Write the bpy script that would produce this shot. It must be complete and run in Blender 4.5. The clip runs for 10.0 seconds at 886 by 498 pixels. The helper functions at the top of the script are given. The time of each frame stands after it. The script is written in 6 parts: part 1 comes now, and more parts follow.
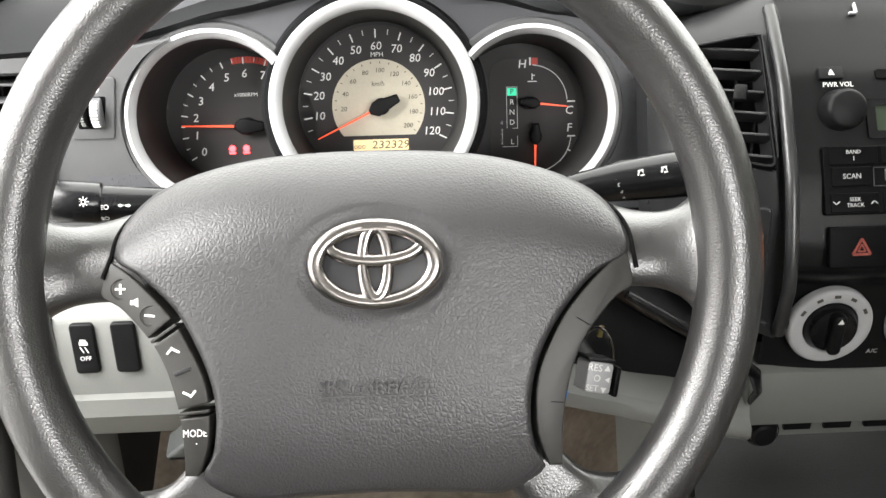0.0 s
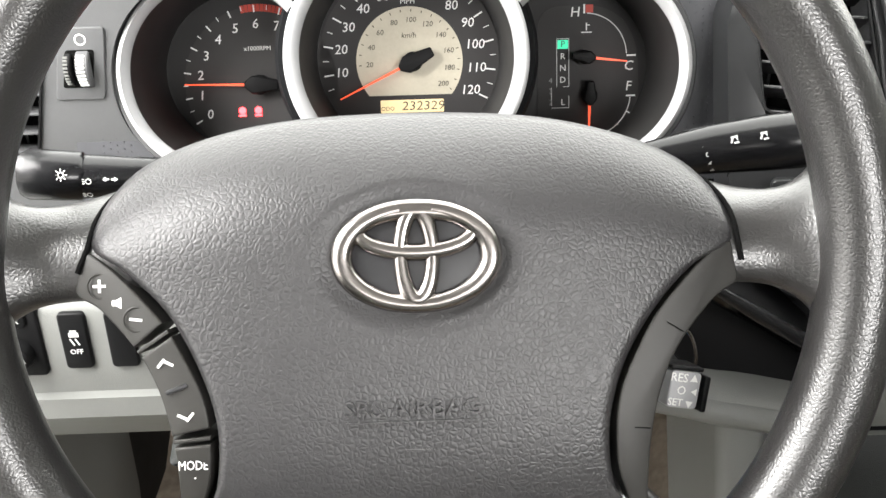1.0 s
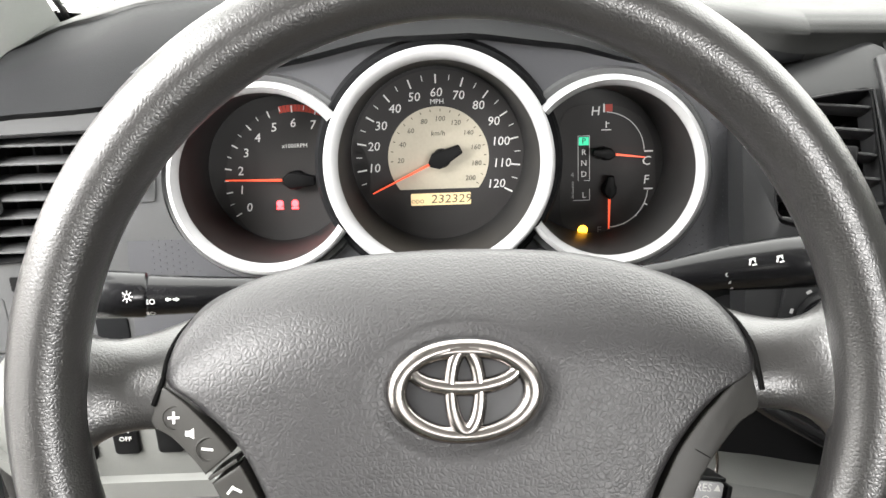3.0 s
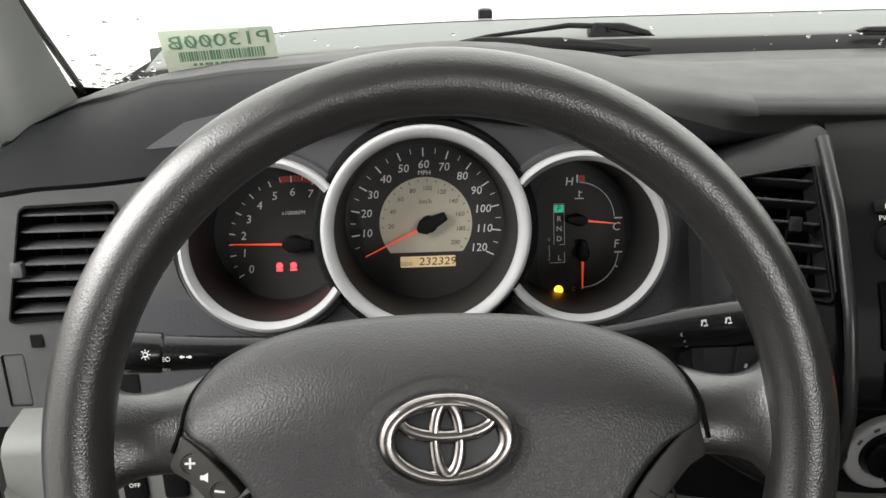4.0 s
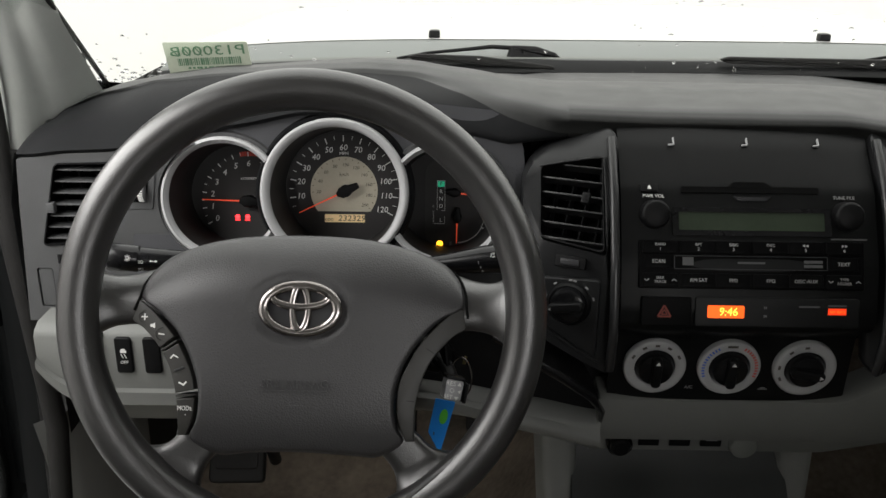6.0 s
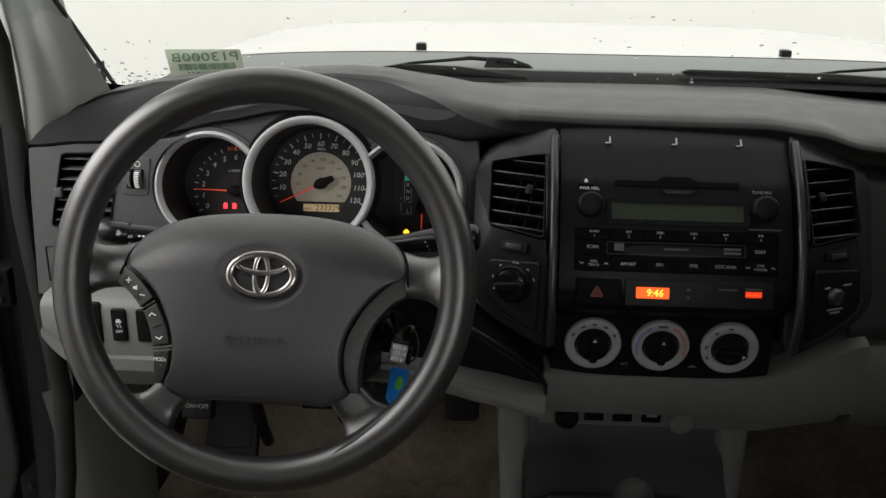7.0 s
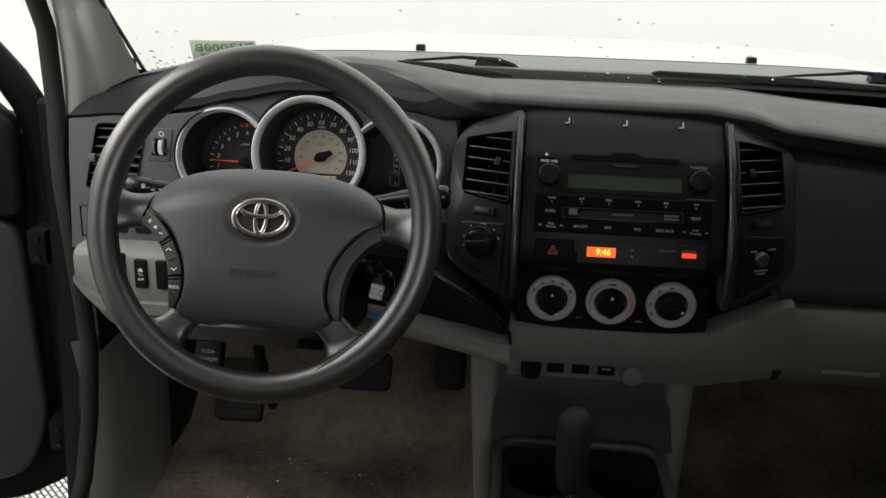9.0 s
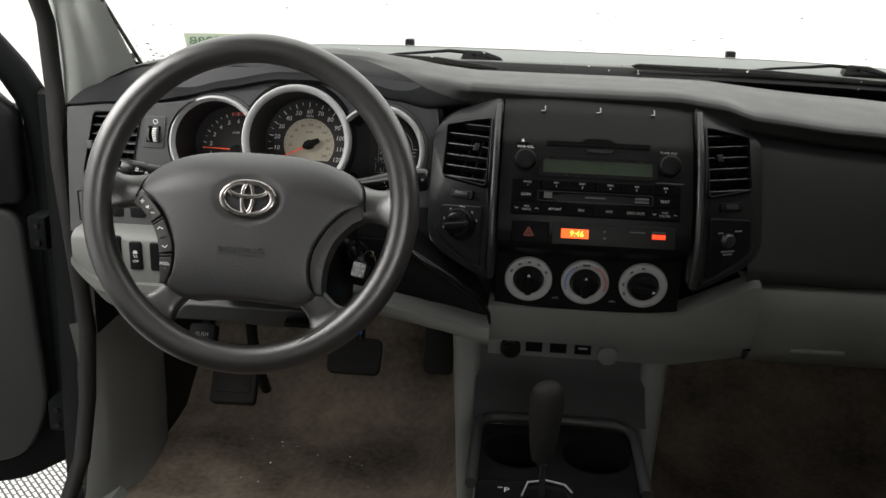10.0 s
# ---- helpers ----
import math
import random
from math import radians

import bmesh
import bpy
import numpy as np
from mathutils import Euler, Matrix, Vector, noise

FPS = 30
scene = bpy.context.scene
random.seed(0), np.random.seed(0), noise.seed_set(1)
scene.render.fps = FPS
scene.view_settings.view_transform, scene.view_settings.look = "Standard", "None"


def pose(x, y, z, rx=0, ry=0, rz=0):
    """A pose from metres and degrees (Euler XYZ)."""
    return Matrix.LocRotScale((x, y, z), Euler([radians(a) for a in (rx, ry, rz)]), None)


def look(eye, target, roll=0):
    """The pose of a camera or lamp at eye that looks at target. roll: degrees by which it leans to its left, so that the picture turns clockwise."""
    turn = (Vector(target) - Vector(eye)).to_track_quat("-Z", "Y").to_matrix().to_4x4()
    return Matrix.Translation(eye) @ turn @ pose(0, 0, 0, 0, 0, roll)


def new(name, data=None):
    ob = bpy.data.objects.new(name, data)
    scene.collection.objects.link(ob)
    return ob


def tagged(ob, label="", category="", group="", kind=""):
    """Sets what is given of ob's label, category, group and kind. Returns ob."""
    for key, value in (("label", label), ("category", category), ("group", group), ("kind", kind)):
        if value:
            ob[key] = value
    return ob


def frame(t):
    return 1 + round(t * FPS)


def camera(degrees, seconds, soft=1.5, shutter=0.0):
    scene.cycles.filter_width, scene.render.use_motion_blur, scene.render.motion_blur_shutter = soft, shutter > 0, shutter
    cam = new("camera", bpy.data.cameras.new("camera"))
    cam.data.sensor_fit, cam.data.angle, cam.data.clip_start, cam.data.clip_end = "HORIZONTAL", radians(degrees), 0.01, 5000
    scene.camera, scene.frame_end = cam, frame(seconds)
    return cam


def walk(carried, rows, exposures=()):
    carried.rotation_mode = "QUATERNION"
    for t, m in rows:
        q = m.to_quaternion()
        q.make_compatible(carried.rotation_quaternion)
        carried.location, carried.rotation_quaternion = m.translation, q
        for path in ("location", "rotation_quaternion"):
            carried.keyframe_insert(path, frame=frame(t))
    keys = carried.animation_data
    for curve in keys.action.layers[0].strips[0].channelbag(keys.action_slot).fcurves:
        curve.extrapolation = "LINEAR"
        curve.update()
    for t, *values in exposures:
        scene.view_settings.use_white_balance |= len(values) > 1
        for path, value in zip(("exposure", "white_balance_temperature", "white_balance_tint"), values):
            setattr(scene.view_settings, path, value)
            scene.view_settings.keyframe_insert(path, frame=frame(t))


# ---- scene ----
cam = camera(51.5, 10.0)
PATH = [
    (0, (0.0, -0.015, 1.469), (0.072, 1.829, 0.696), -1.1),
    (0.5, (-0.007, 0.034, 1.453), (0.058, 1.873, 0.67), -0.8),
    (1, (-0.012, 0.071, 1.444), (0.02, 1.883, 0.597), -1.5),
    (1.5, (-0.015, 0.097, 1.437), (0.016, 1.886, 0.543), -2.0),
    (2, (-0.02, 0.096, 1.439), (0.002, 1.897, 0.569), -1.8),
    (2.5, (-0.022, 0.081, 1.472), (0.002, 1.884, 0.607), -1.9),
    (3, (-0.029, 0.062, 1.501), (0.0, 1.892, 0.694), -1.6),
    (3.2, (-0.034, 0.055, 1.509), (-0.002, 1.902, 0.744), -1.7),
    (4.3, (-0.016, -0.017, 1.537), (0.042, 1.852, 0.828), -1.2),
    (4.5, (0.0, -0.044, 1.541), (0.042, 1.825, 0.831), -1.2),
    (5, (0.031, -0.124, 1.556), (0.045, 1.746, 0.847), -0.7),
    (5.5, (0.064, -0.196, 1.571), (0.05, 1.672, 0.857), 0.2),
    (6, (0.102, -0.252, 1.585), (0.07, 1.62, 0.88), 0.4),
    (6.2, (0.121, -0.27, 1.586), (0.101, 1.606, 0.893), 0.7),
    (7.3, (0.19, -0.388, 1.586), (0.077, 1.501, 0.938), 0.8),
    (7.5, (0.195, -0.405, 1.578), (0.089, 1.489, 0.944), 1.0),
    (8, (0.217, -0.447, 1.575), (0.108, 1.452, 0.956), 1.3),
    (8.5, (0.226, -0.488, 1.569), (0.086, 1.413, 0.963), 1.6),
    (9, (0.243, -0.516, 1.565), (0.096, 1.382, 0.95), 1.8),
    (9.5, (0.265, -0.539, 1.562), (0.092, 1.356, 0.945), 1.4),
    (10, (0.277, -0.568, 1.556), (0.121, 1.33, 0.947), 1.8),
]
walk(cam, [(t, look(eye, target, roll)) for t, eye, target, roll in PATH],
     [(0.0, 2.1), (2.5, 2.08), (3.0, 2.05), (3.5, 1.35), (4.3, 0.48), (5.5, 0.25), (7.3, -0.2), (8.2, -0.25), (9.0, -0.05), (10.0, 0.32)])

# ---- world and light ----
world = bpy.data.worlds.new("booth_daylight")
world.use_nodes = True
scene.world = world
wbg = world.node_tree.nodes["Background"]
wbg.inputs["Color"].default_value = (1.0, 0.985, 0.96, 1)
wbg.inputs["Strength"].default_value = 2.2

# daylight of the booth entering by the open driver's door
lamp = bpy.data.lights.new("door_daylight", "AREA")
lamp.shape, lamp.size, lamp.size_y, lamp.energy, lamp.color = "RECTANGLE", 0.45, 0.30, 3.0, (1.0, 0.985, 0.96)
new("door_daylight", lamp).matrix_world = look((-0.45, 0.40, 1.62), (-0.05, 0.50, 1.28))

# sky light in the rear window
lamp = bpy.data.lights.new("rear_window_light", "AREA")
lamp.shape, lamp.size, lamp.size_y, lamp.energy, lamp.color = "RECTANGLE", 0.62, 0.20, 4.2, (1.0, 0.985, 0.97)
new("rear_window_light", lamp).matrix_world = look((0.60, -0.97, 1.64), (0.0, 0.45, 1.32))


# ---- materials ----
def mat(name, color, rough=0.5, metal=0.0, vary=0.12, scale=30.0, bump=0.0, bump_scale=600.0, spec=0.35, coat=0.0, alt=None, gloss_vary=0.07):
    """A plain surface with two scales of colour variation, uneven gloss and an optional fine relief."""
    m = bpy.data.materials.new(name)
    m.use_nodes = True
    nt = m.node_tree
    p = nt.nodes["Principled BSDF"]
    tc = nt.nodes.new("ShaderNodeTexCoord")
    n1 = nt.nodes.new("ShaderNodeTexNoise")
    n1.inputs["Scale"].default_value = scale
    n1.inputs["Detail"].default_value = 5
    n2 = nt.nodes.new("ShaderNodeTexNoise")
    n2.inputs["Scale"].default_value = scale * 14
    n2.inputs["Detail"].default_value = 2
    nt.links.new(tc.outputs["Object"], n1.inputs["Vector"])
    nt.links.new(tc.outputs["Object"], n2.inputs["Vector"])
    add = nt.nodes.new("ShaderNodeMath")
    add.operation = "MULTIPLY_ADD"
    add.inputs[1].default_value = 0.35
    nt.links.new(n2.outputs["Fac"], add.inputs[0])
    nt.links.new(n1.outputs["Fac"], add.inputs[2])
    ramp = nt.nodes.new("ShaderNodeValToRGB")
    lo = [c * (1 - vary) for c in color]
    hi = [min(1.0, c * (1 + vary)) for c in (alt or color)]
    ramp.color_ramp.elements[0].color = (*lo, 1)
    ramp.color_ramp.elements[0].position = 0.4
    ramp.color_ramp.elements[1].color = (*hi, 1)
    ramp.color_ramp.elements[1].position = 0.95
    nt.links.new(add.outputs[0], ramp.inputs["Fac"])
    nt.links.new(ramp.outputs["Color"], p.inputs["Base Color"])
    rr = nt.nodes.new("ShaderNodeMapRange")
    rr.inputs["To Min"].default_value = max(0.02, rough - gloss_vary)
    rr.inputs["To Max"].default_value = min(1.0, rough + gloss_vary)
    nt.links.new(n1.outputs["Fac"], rr.inputs["Value"])
    nt.links.new(rr.outputs["Result"], p.inputs["Roughness"])
    p.inputs["Metallic"].default_value = metal
    p.inputs["Specular IOR Level"].default_value = spec
    p.inputs["Coat Weight"].default_value = coat
    if bump:
        b = nt.nodes.new("ShaderNodeBump")
        b.inputs["Strength"].default_value = bump
        b.inputs["Distance"].default_value = 0.0006
        n3 = nt.nodes.new("ShaderNodeTexNoise")
        n3.inputs["Scale"].default_value = bump_scale
        n3.inputs["Detail"].default_value = 3
        nt.links.new(tc.outputs["Object"], n3.inputs["Vector"])
        nt.links.new(n3.outputs["Fac"], b.inputs["Height"])
        nt.links.new(b.outputs["Normal"], p.inputs["Normal"])
    return m


def leather(name, color, rough, cell, strength, vary=0.08, spec=0.6):
    """Grained vinyl: irregular raised pebbles between creases."""
    m = mat(name, color, rough, vary=vary, scale=18.0, gloss_vary=0.02)
    nt = m.node_tree
    p = nt.nodes["Principled BSDF"]
    p.inputs["Specular IOR Level"].default_value = spec
    tc = nt.nodes.new("ShaderNodeTexCoord")
    warp = nt.nodes.new("ShaderNodeTexNoise")
    warp.inputs["Scale"].default_value = cell * 0.6
    warp.inputs["Detail"].default_value = 2
    mix = nt.nodes.new("ShaderNodeVectorMath")
    mix.operation = "MULTIPLY_ADD"
    k = 0.9 / cell
    mix.inputs[1].default_value = (k, k, k)
    nt.links.new(tc.outputs["Object"], warp.inputs["Vector"])
    nt.links.new(warp.outputs["Color"], mix.inputs[0])
    nt.links.new(tc.outputs["Object"], mix.inputs[2])
    vor = nt.nodes.new("ShaderNodeTexVoronoi")
    vor.feature = "DISTANCE_TO_EDGE"
    vor.inputs["Scale"].default_value = cell
    nt.links.new(mix.outputs[0], vor.inputs["Vector"])
    cr = nt.nodes.new("ShaderNodeMapRange")
    cr.inputs["From Max"].default_value = 0.30
    nt.links.new(vor.outputs["Distance"], cr.inputs["Value"])
    big = nt.nodes.new("ShaderNodeTexNoise")
    big.inputs["Scale"].default_value = cell * 0.22
    big.inputs["Detail"].default_value = 4
    nt.links.new(tc.outputs["Object"], big.inputs["Vector"])
    summ = nt.nodes.new("ShaderNodeMath")
    summ.operation = "MULTIPLY_ADD"
    summ.inputs[1].default_value = 0.3
    nt.links.new(big.outputs["Fac"], summ.inputs[0])
    nt.links.new(cr.outputs["Result"], summ.inputs[2])
    b = nt.nodes.new("ShaderNodeBump")
    b.inputs["Strength"].default_value = strength
    b.inputs["Distance"].default_value = 0.0007
    nt.links.new(summ.outputs[0], b.inputs["Height"])
    nt.links.new(b.outputs["Normal"], p.inputs["Normal"])
    return m


def glow(name, color, strength):
    m = mat(name, color, 0.4)
    p = m.node_tree.nodes["Principled BSDF"]
    p.inputs["Emission Color"].default_value = (*color, 1)
    p.inputs["Emission Strength"].default_value = strength
    return m


M_RIM = leather("rim_vinyl", (0.0205, 0.0195, 0.0195), 0.32, 560.0, 0.12, spec=0.9)
M_PAD = leather("pad_vinyl", (0.0308, 0.0300, 0.0312), 0.44, 450.0, 0.20)
M_BTN = mat("button_plastic", (0.027, 0.026, 0.024), 0.45, bump=0.12, bump_scale=2500)
M_BLACK = mat("black_plastic", (0.0060, 0.0060, 0.0064), 0.45, spec=0.13, bump=0.1, bump_scale=1800)
M_GLOSS = mat("gloss_black", (0.007, 0.007, 0.0078), 0.22, spec=0.28)
# near-black: puts the shade of gaps and recesses into colour; also black trim
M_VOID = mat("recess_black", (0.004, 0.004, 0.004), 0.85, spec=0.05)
M_DASH = mat("dash_vinyl", (0.0090, 0.0094, 0.0090), 0.46, bump=0.3, bump_scale=1100, vary=0.10, spec=0.35)
# duller, darker dash vinyl: paints shade on the gauge face; also plain dark switches
M_DASHD = mat("dash_dark", (0.0085, 0.0088, 0.0096), 0.6, bump=0.3, bump_scale=1100, spec=0.10)
M_PANEL = mat("panel_grey", (0.075, 0.076, 0.078), 0.5, bump=0.25, bump_scale=1600, vary=0.06)
# panel grey again, with the shade round the dials put into the colour
M_SURROUND_SHADE = mat("surround_grey_shaded", (0.046, 0.047, 0.052), 0.5, bump=0.25, bump_scale=1600, vary=0.06)
M_STACK = mat("stack_black", (0.0045, 0.0048, 0.0050), 0.42, bump=0.2, bump_scale=1500, spec=0.18)
M_KEY = mat("key_black", (0.0026, 0.0026, 0.0028), 0.45, spec=0.04)
M_POD = mat("pod_black", (0.0165, 0.0168, 0.0175), 0.30, bump=0.06, bump_scale=1600, spec=0.22)
M_SLAT = mat("slat_black", (0.020, 0.020, 0.021), 0.32, spec=0.5)
M_GREY = mat("stone_trim", (0.145, 0.148, 0.140), 0.55, bump=0.35, bump_scale=1300, vary=0.05)
M_GREYD = mat("pillar_trim", (0.155, 0.162, 0.150), 0.6, bump=0.35, bump_scale=1300, vary=0.05)
M_PILLAR = mat("pillar_vinyl", (0.31, 0.322, 0.305), 0.6, bump=0.35, bump_scale=1300, vary=0.05)
M_SILVER = mat("satin_silver", (0.38, 0.38, 0.385), 0.46, metal=0.0, vary=0.04, bump=0.1, bump_scale=3000)
M_CHROME = mat("chrome", (0.34, 0.315, 0.305), 0.22, metal=1.0, vary=0.03)
M_DIAL = mat("dial_face", (0.036, 0.034, 0.034), 0.60, vary=0.05)
M_TUNNEL = mat("tunnel_black", (0.020, 0.0195, 0.0195), 0.55, vary=0.05)
M_SCALE = glow("scale_print", (0.72, 0.72, 0.70), 0.06)
M_CREAM = glow("dial_cream", (0.46, 0.42, 0.33), 0.08)
M_WHITE = mat("white_print", (0.72, 0.72, 0.70), 0.5, vary=0.03)
M_DIMPRINT = mat("radio_print", (0.40, 0.40, 0.40), 0.5, vary=0.03)
M_GREYPRINT = mat("grey_print", (0.28, 0.28, 0.28), 0.5, vary=0.03)
M_DARKPRINT = mat("dark_print", (0.06, 0.055, 0.045), 0.5, vary=0.03)
M_BAND = mat("red_print", (0.55, 0.06, 0.04), 0.5, vary=0.03)
M_NEEDLE = glow("needle_red", (0.9, 0.10, 0.04), 0.28)
M_LCD = glow("lcd_amber", (0.72, 0.53, 0.29), 0.26)
M_LAMP = glow("lamp_red", (1.0, 0.030, 0.035), 3.6)
M_AMBER = glow("lamp_amber", (1.0, 0.42, 0.02), 3.0)
M_GREEN = glow("lamp_green", (0.03, 0.62, 0.33), 0.25)
M_CLOCK = glow("clock_orange", (1.0, 0.11, 0.008), 1.15)
M_DIGIT = glow("clock_digit", (1.0, 0.62, 0.06), 2.0)
M_BAGLAMP = glow("airbag_lamp_red", (1.0, 0.055, 0.010), 0.45)
M_DISP = mat("radio_display", (0.030, 0.041, 0.027), 0.25, vary=0.15, scale=20)
M_CARPET = mat("carpet", (0.072, 0.060, 0.048), 0.95, vary=0.40, scale=6, bump=1.0, bump_scale=700, alt=(0.165, 0.137, 0.108), spec=0.1)
M_DOORTRIM = mat("door_trim", (0.016, 0.017, 0.0165), 0.55, bump=0.3, bump_scale=1300, vary=0.06)
M_LINER = mat("headliner_fabric", (0.46, 0.46, 0.44), 0.9, bump=0.3, bump_scale=900, vary=0.05)
M_RUBBER = mat("rubber", (0.013, 0.0125, 0.012), 0.7, spec=0.2, bump=0.4, bump_scale=500)
M_PAINT = mat("dark_body_paint", (0.0045, 0.0050, 0.0052), 0.45, spec=0.04)
M_FASCIA = mat("passenger_vinyl", (0.025, 0.027, 0.0265), 0.46, spec=0.45, bump=0.4, bump_scale=1100)
M_HOOD = mat("hood_paint", (0.58, 0.575, 0.565), 0.35, vary=0.03, scale=3, coat=0.8)
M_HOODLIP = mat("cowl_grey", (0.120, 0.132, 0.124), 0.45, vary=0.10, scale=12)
M_BLUE = mat("blue_tag", (0.01, 0.22, 0.70), 0.45, vary=0.05)
M_LIME = mat("green_sticker", (0.10, 0.50, 0.04), 0.5, vary=0.05)
M_STICKER = mat("windshield_sticker", (0.46, 0.50, 0.40), 0.6, vary=0.05)
M_STICKTXT = mat("sticker_ink", (0.10, 0.20, 0.12), 0.6, vary=0.05)
M_BOOTH = mat("booth_white", (0.85, 0.84, 0.82), 0.7, vary=0.02, scale=0.5)
M_BRASS = mat("brass", (0.34, 0.27, 0.11), 0.3, metal=1.0, vary=0.05)
M_TINTBLUE = mat("cold_print", (0.05, 0.12, 0.50), 0.5)
M_KNOBGREY = mat("knob_grey", (0.024, 0.024, 0.026), 0.40)
M_BRIGHTCAP = mat("cruise_cap", (0.34, 0.34, 0.35), 0.45)


def glass_material():
    m = bpy.data.materials.new("clear_glass")
    m.use_nodes = True
    nt = m.node_tree
    nt.nodes.remove(nt.nodes["Principled BSDF"])
    tr = nt.nodes.new("ShaderNodeBsdfTransparent")
    tr.inputs["Color"].default_value = (0.95, 0.97, 0.95, 1)
    gl = nt.nodes.new("ShaderNodeBsdfGlossy")
    gl.inputs["Roughness"].default_value = 0.03
    fr = nt.nodes.new("ShaderNodeFresnel")
    fr.inputs["IOR"].default_value = 1.45
    mx = nt.nodes.new("ShaderNodeMixShader")
    nt.links.new(fr.outputs[0], mx.inputs[0])
    nt.links.new(tr.outputs[0], mx.inputs[1])
    nt.links.new(gl.outputs[0], mx.inputs[2])
    nt.links.new(mx.outputs[0], nt.nodes["Material Output"].inputs["Surface"])
    return m


def drop_material():
    m = bpy.data.materials.new("water_drop")
    m.use_nodes = True
    p = m.node_tree.nodes["Principled BSDF"]
    p.inputs["Transmission Weight"].default_value = 1.0
    p.inputs["IOR"].default_value = 1.33
    p.inputs["Roughness"].default_value = 0.02
    return m


def tread_material():
    """Booth floor: pale metal tread with crossing dark bars."""
    m = bpy.data.materials.new("tread_floor")
    m.use_nodes = True
    nt = m.node_tree
    p = nt.nodes["Principled BSDF"]
    tc = nt.nodes.new("ShaderNodeTexCoord")
    br = nt.nodes.new("ShaderNodeTexBrick")
    br.inputs["Color1"].default_value = (0.80, 0.80, 0.78, 1)
    br.inputs["Color2"].default_value = (0.72, 0.72, 0.70, 1)
    br.inputs["Mortar"].default_value = (0.06, 0.06, 0.06, 1)
    br.inputs["Scale"].default_value = 14.0
    br.inputs["Mortar Size"].default_value = 0.05
    br.inputs["Brick Width"].default_value = 0.5
    br.inputs["Row Height"].default_value = 0.22
    mp = nt.nodes.new("ShaderNodeMapping")
    mp.inputs["Rotation"].default_value = (0, 0, radians(45))
    nt.links.new(tc.outputs["Object"], mp.inputs["Vector"])
    nt.links.new(mp.outputs["Vector"], br.inputs["Vector"])
    nt.links.new(br.outputs["Color"], p.inputs["Base Color"])
    p.inputs["Roughness"].default_value = 0.55
    return m


M_GLASS, M_DROP, M_TREAD = glass_material(), drop_material(), tread_material()


# ---- builders ----
def basis(origin, u, v):
    """Frame with x along u, y along v and z out of the surface."""
    u, v = Vector(u).normalized(), Vector(v).normalized()
    n = u.cross(v).normalized()
    v = n.cross(u)
    return Matrix(((u.x, v.x, n.x, origin[0]), (u.y, v.y, n.y, origin[1]), (u.z, v.z, n.z, origin[2]), (0, 0, 0, 1)))


def tilted(origin, deg):
    """Frame of a plate that faces the driver and leans back by deg."""
    a = radians(deg)
    return basis(origin, (1, 0, 0), (0, math.sin(a), math.cos(a)))


def thing(name, label, category, at=(0, 0, 0), group="", kind=""):
    ob = new(name)
    ob.empty_display_size = 0.02
    ob.matrix_basis = Matrix.Translation(at)
    return tagged(ob, label, category, group, kind)


def part(name, bm, material, parent=None, label="", frame_of=None, smooth=40, flip=True):
    """Links a bmesh as one mesh object; with a parent it becomes its part."""
    if frame_of is not None:
        bmesh.ops.transform(bm, matrix=frame_of, verts=bm.verts)
    if flip:
        bmesh.ops.recalc_face_normals(bm, faces=bm.faces)
    me = bpy.data.meshes.new(name)
    bm.to_mesh(me)
    bm.free()
    me.materials.append(material)
    if smooth:
        me.shade_smooth()
        me.set_sharp_from_angle(angle=radians(smooth))
    ob = new(name, me)
    if parent is not None:
        ob.parent = parent
        ob.matrix_parent_inverse = parent.matrix_basis.inverted() if parent.type == "EMPTY" else Matrix()
    if label:
        tagged(ob, label)
    return ob


def B():
    return bmesh.new()


def box(bm, c, s, bevel=0.0, m=None, seg=2):
    """A box centred at c with size s and rounded edges."""
    mm = (m or Matrix()) @ Matrix.Translation(c) @ Matrix.Diagonal((*s, 1))
    r = bmesh.ops.create_cube(bm, size=1.0, matrix=mm)
    if bevel:
        es = list({e for v in r["verts"] for e in v.link_edges})
        bmesh.ops.bevel(bm, geom=es, offset=bevel, segments=seg, affect="EDGES", profile=0.6)
    return bm


def lathe(bm, prof, m=None, seg=48, a0=0.0, a1=360.0, keep=None):
    """Turns a profile of (radius, height) round the local z axis."""
    full = abs(a1 - a0) >= 359.9
    n = seg if full else seg + 1
    rings = []
    for i in range(n):
        a = radians(a0 + (a1 - a0) * i / seg)
        if keep and not keep(a):
            rings.append(None)
            continue
        rings.append([bm.verts.new((r * math.cos(a), r * math.sin(a), h)) for r, h in prof])
    for i in range(seg):
        p, q = rings[i], rings[(i + 1) % n]
        if p is None or q is None:
            continue
        for k in range(len(prof) - 1):
            if prof[k][0] < 1e-6 and prof[k + 1][0] < 1e-6:
                continue
            bm.faces.new((p[k], q[k], q[k + 1], p[k + 1]))
    bmesh.ops.remove_doubles(bm, verts=bm.verts, dist=1e-6)
    if m is not None:
        bmesh.ops.transform(bm, matrix=m, verts=bm.verts)
    return bm


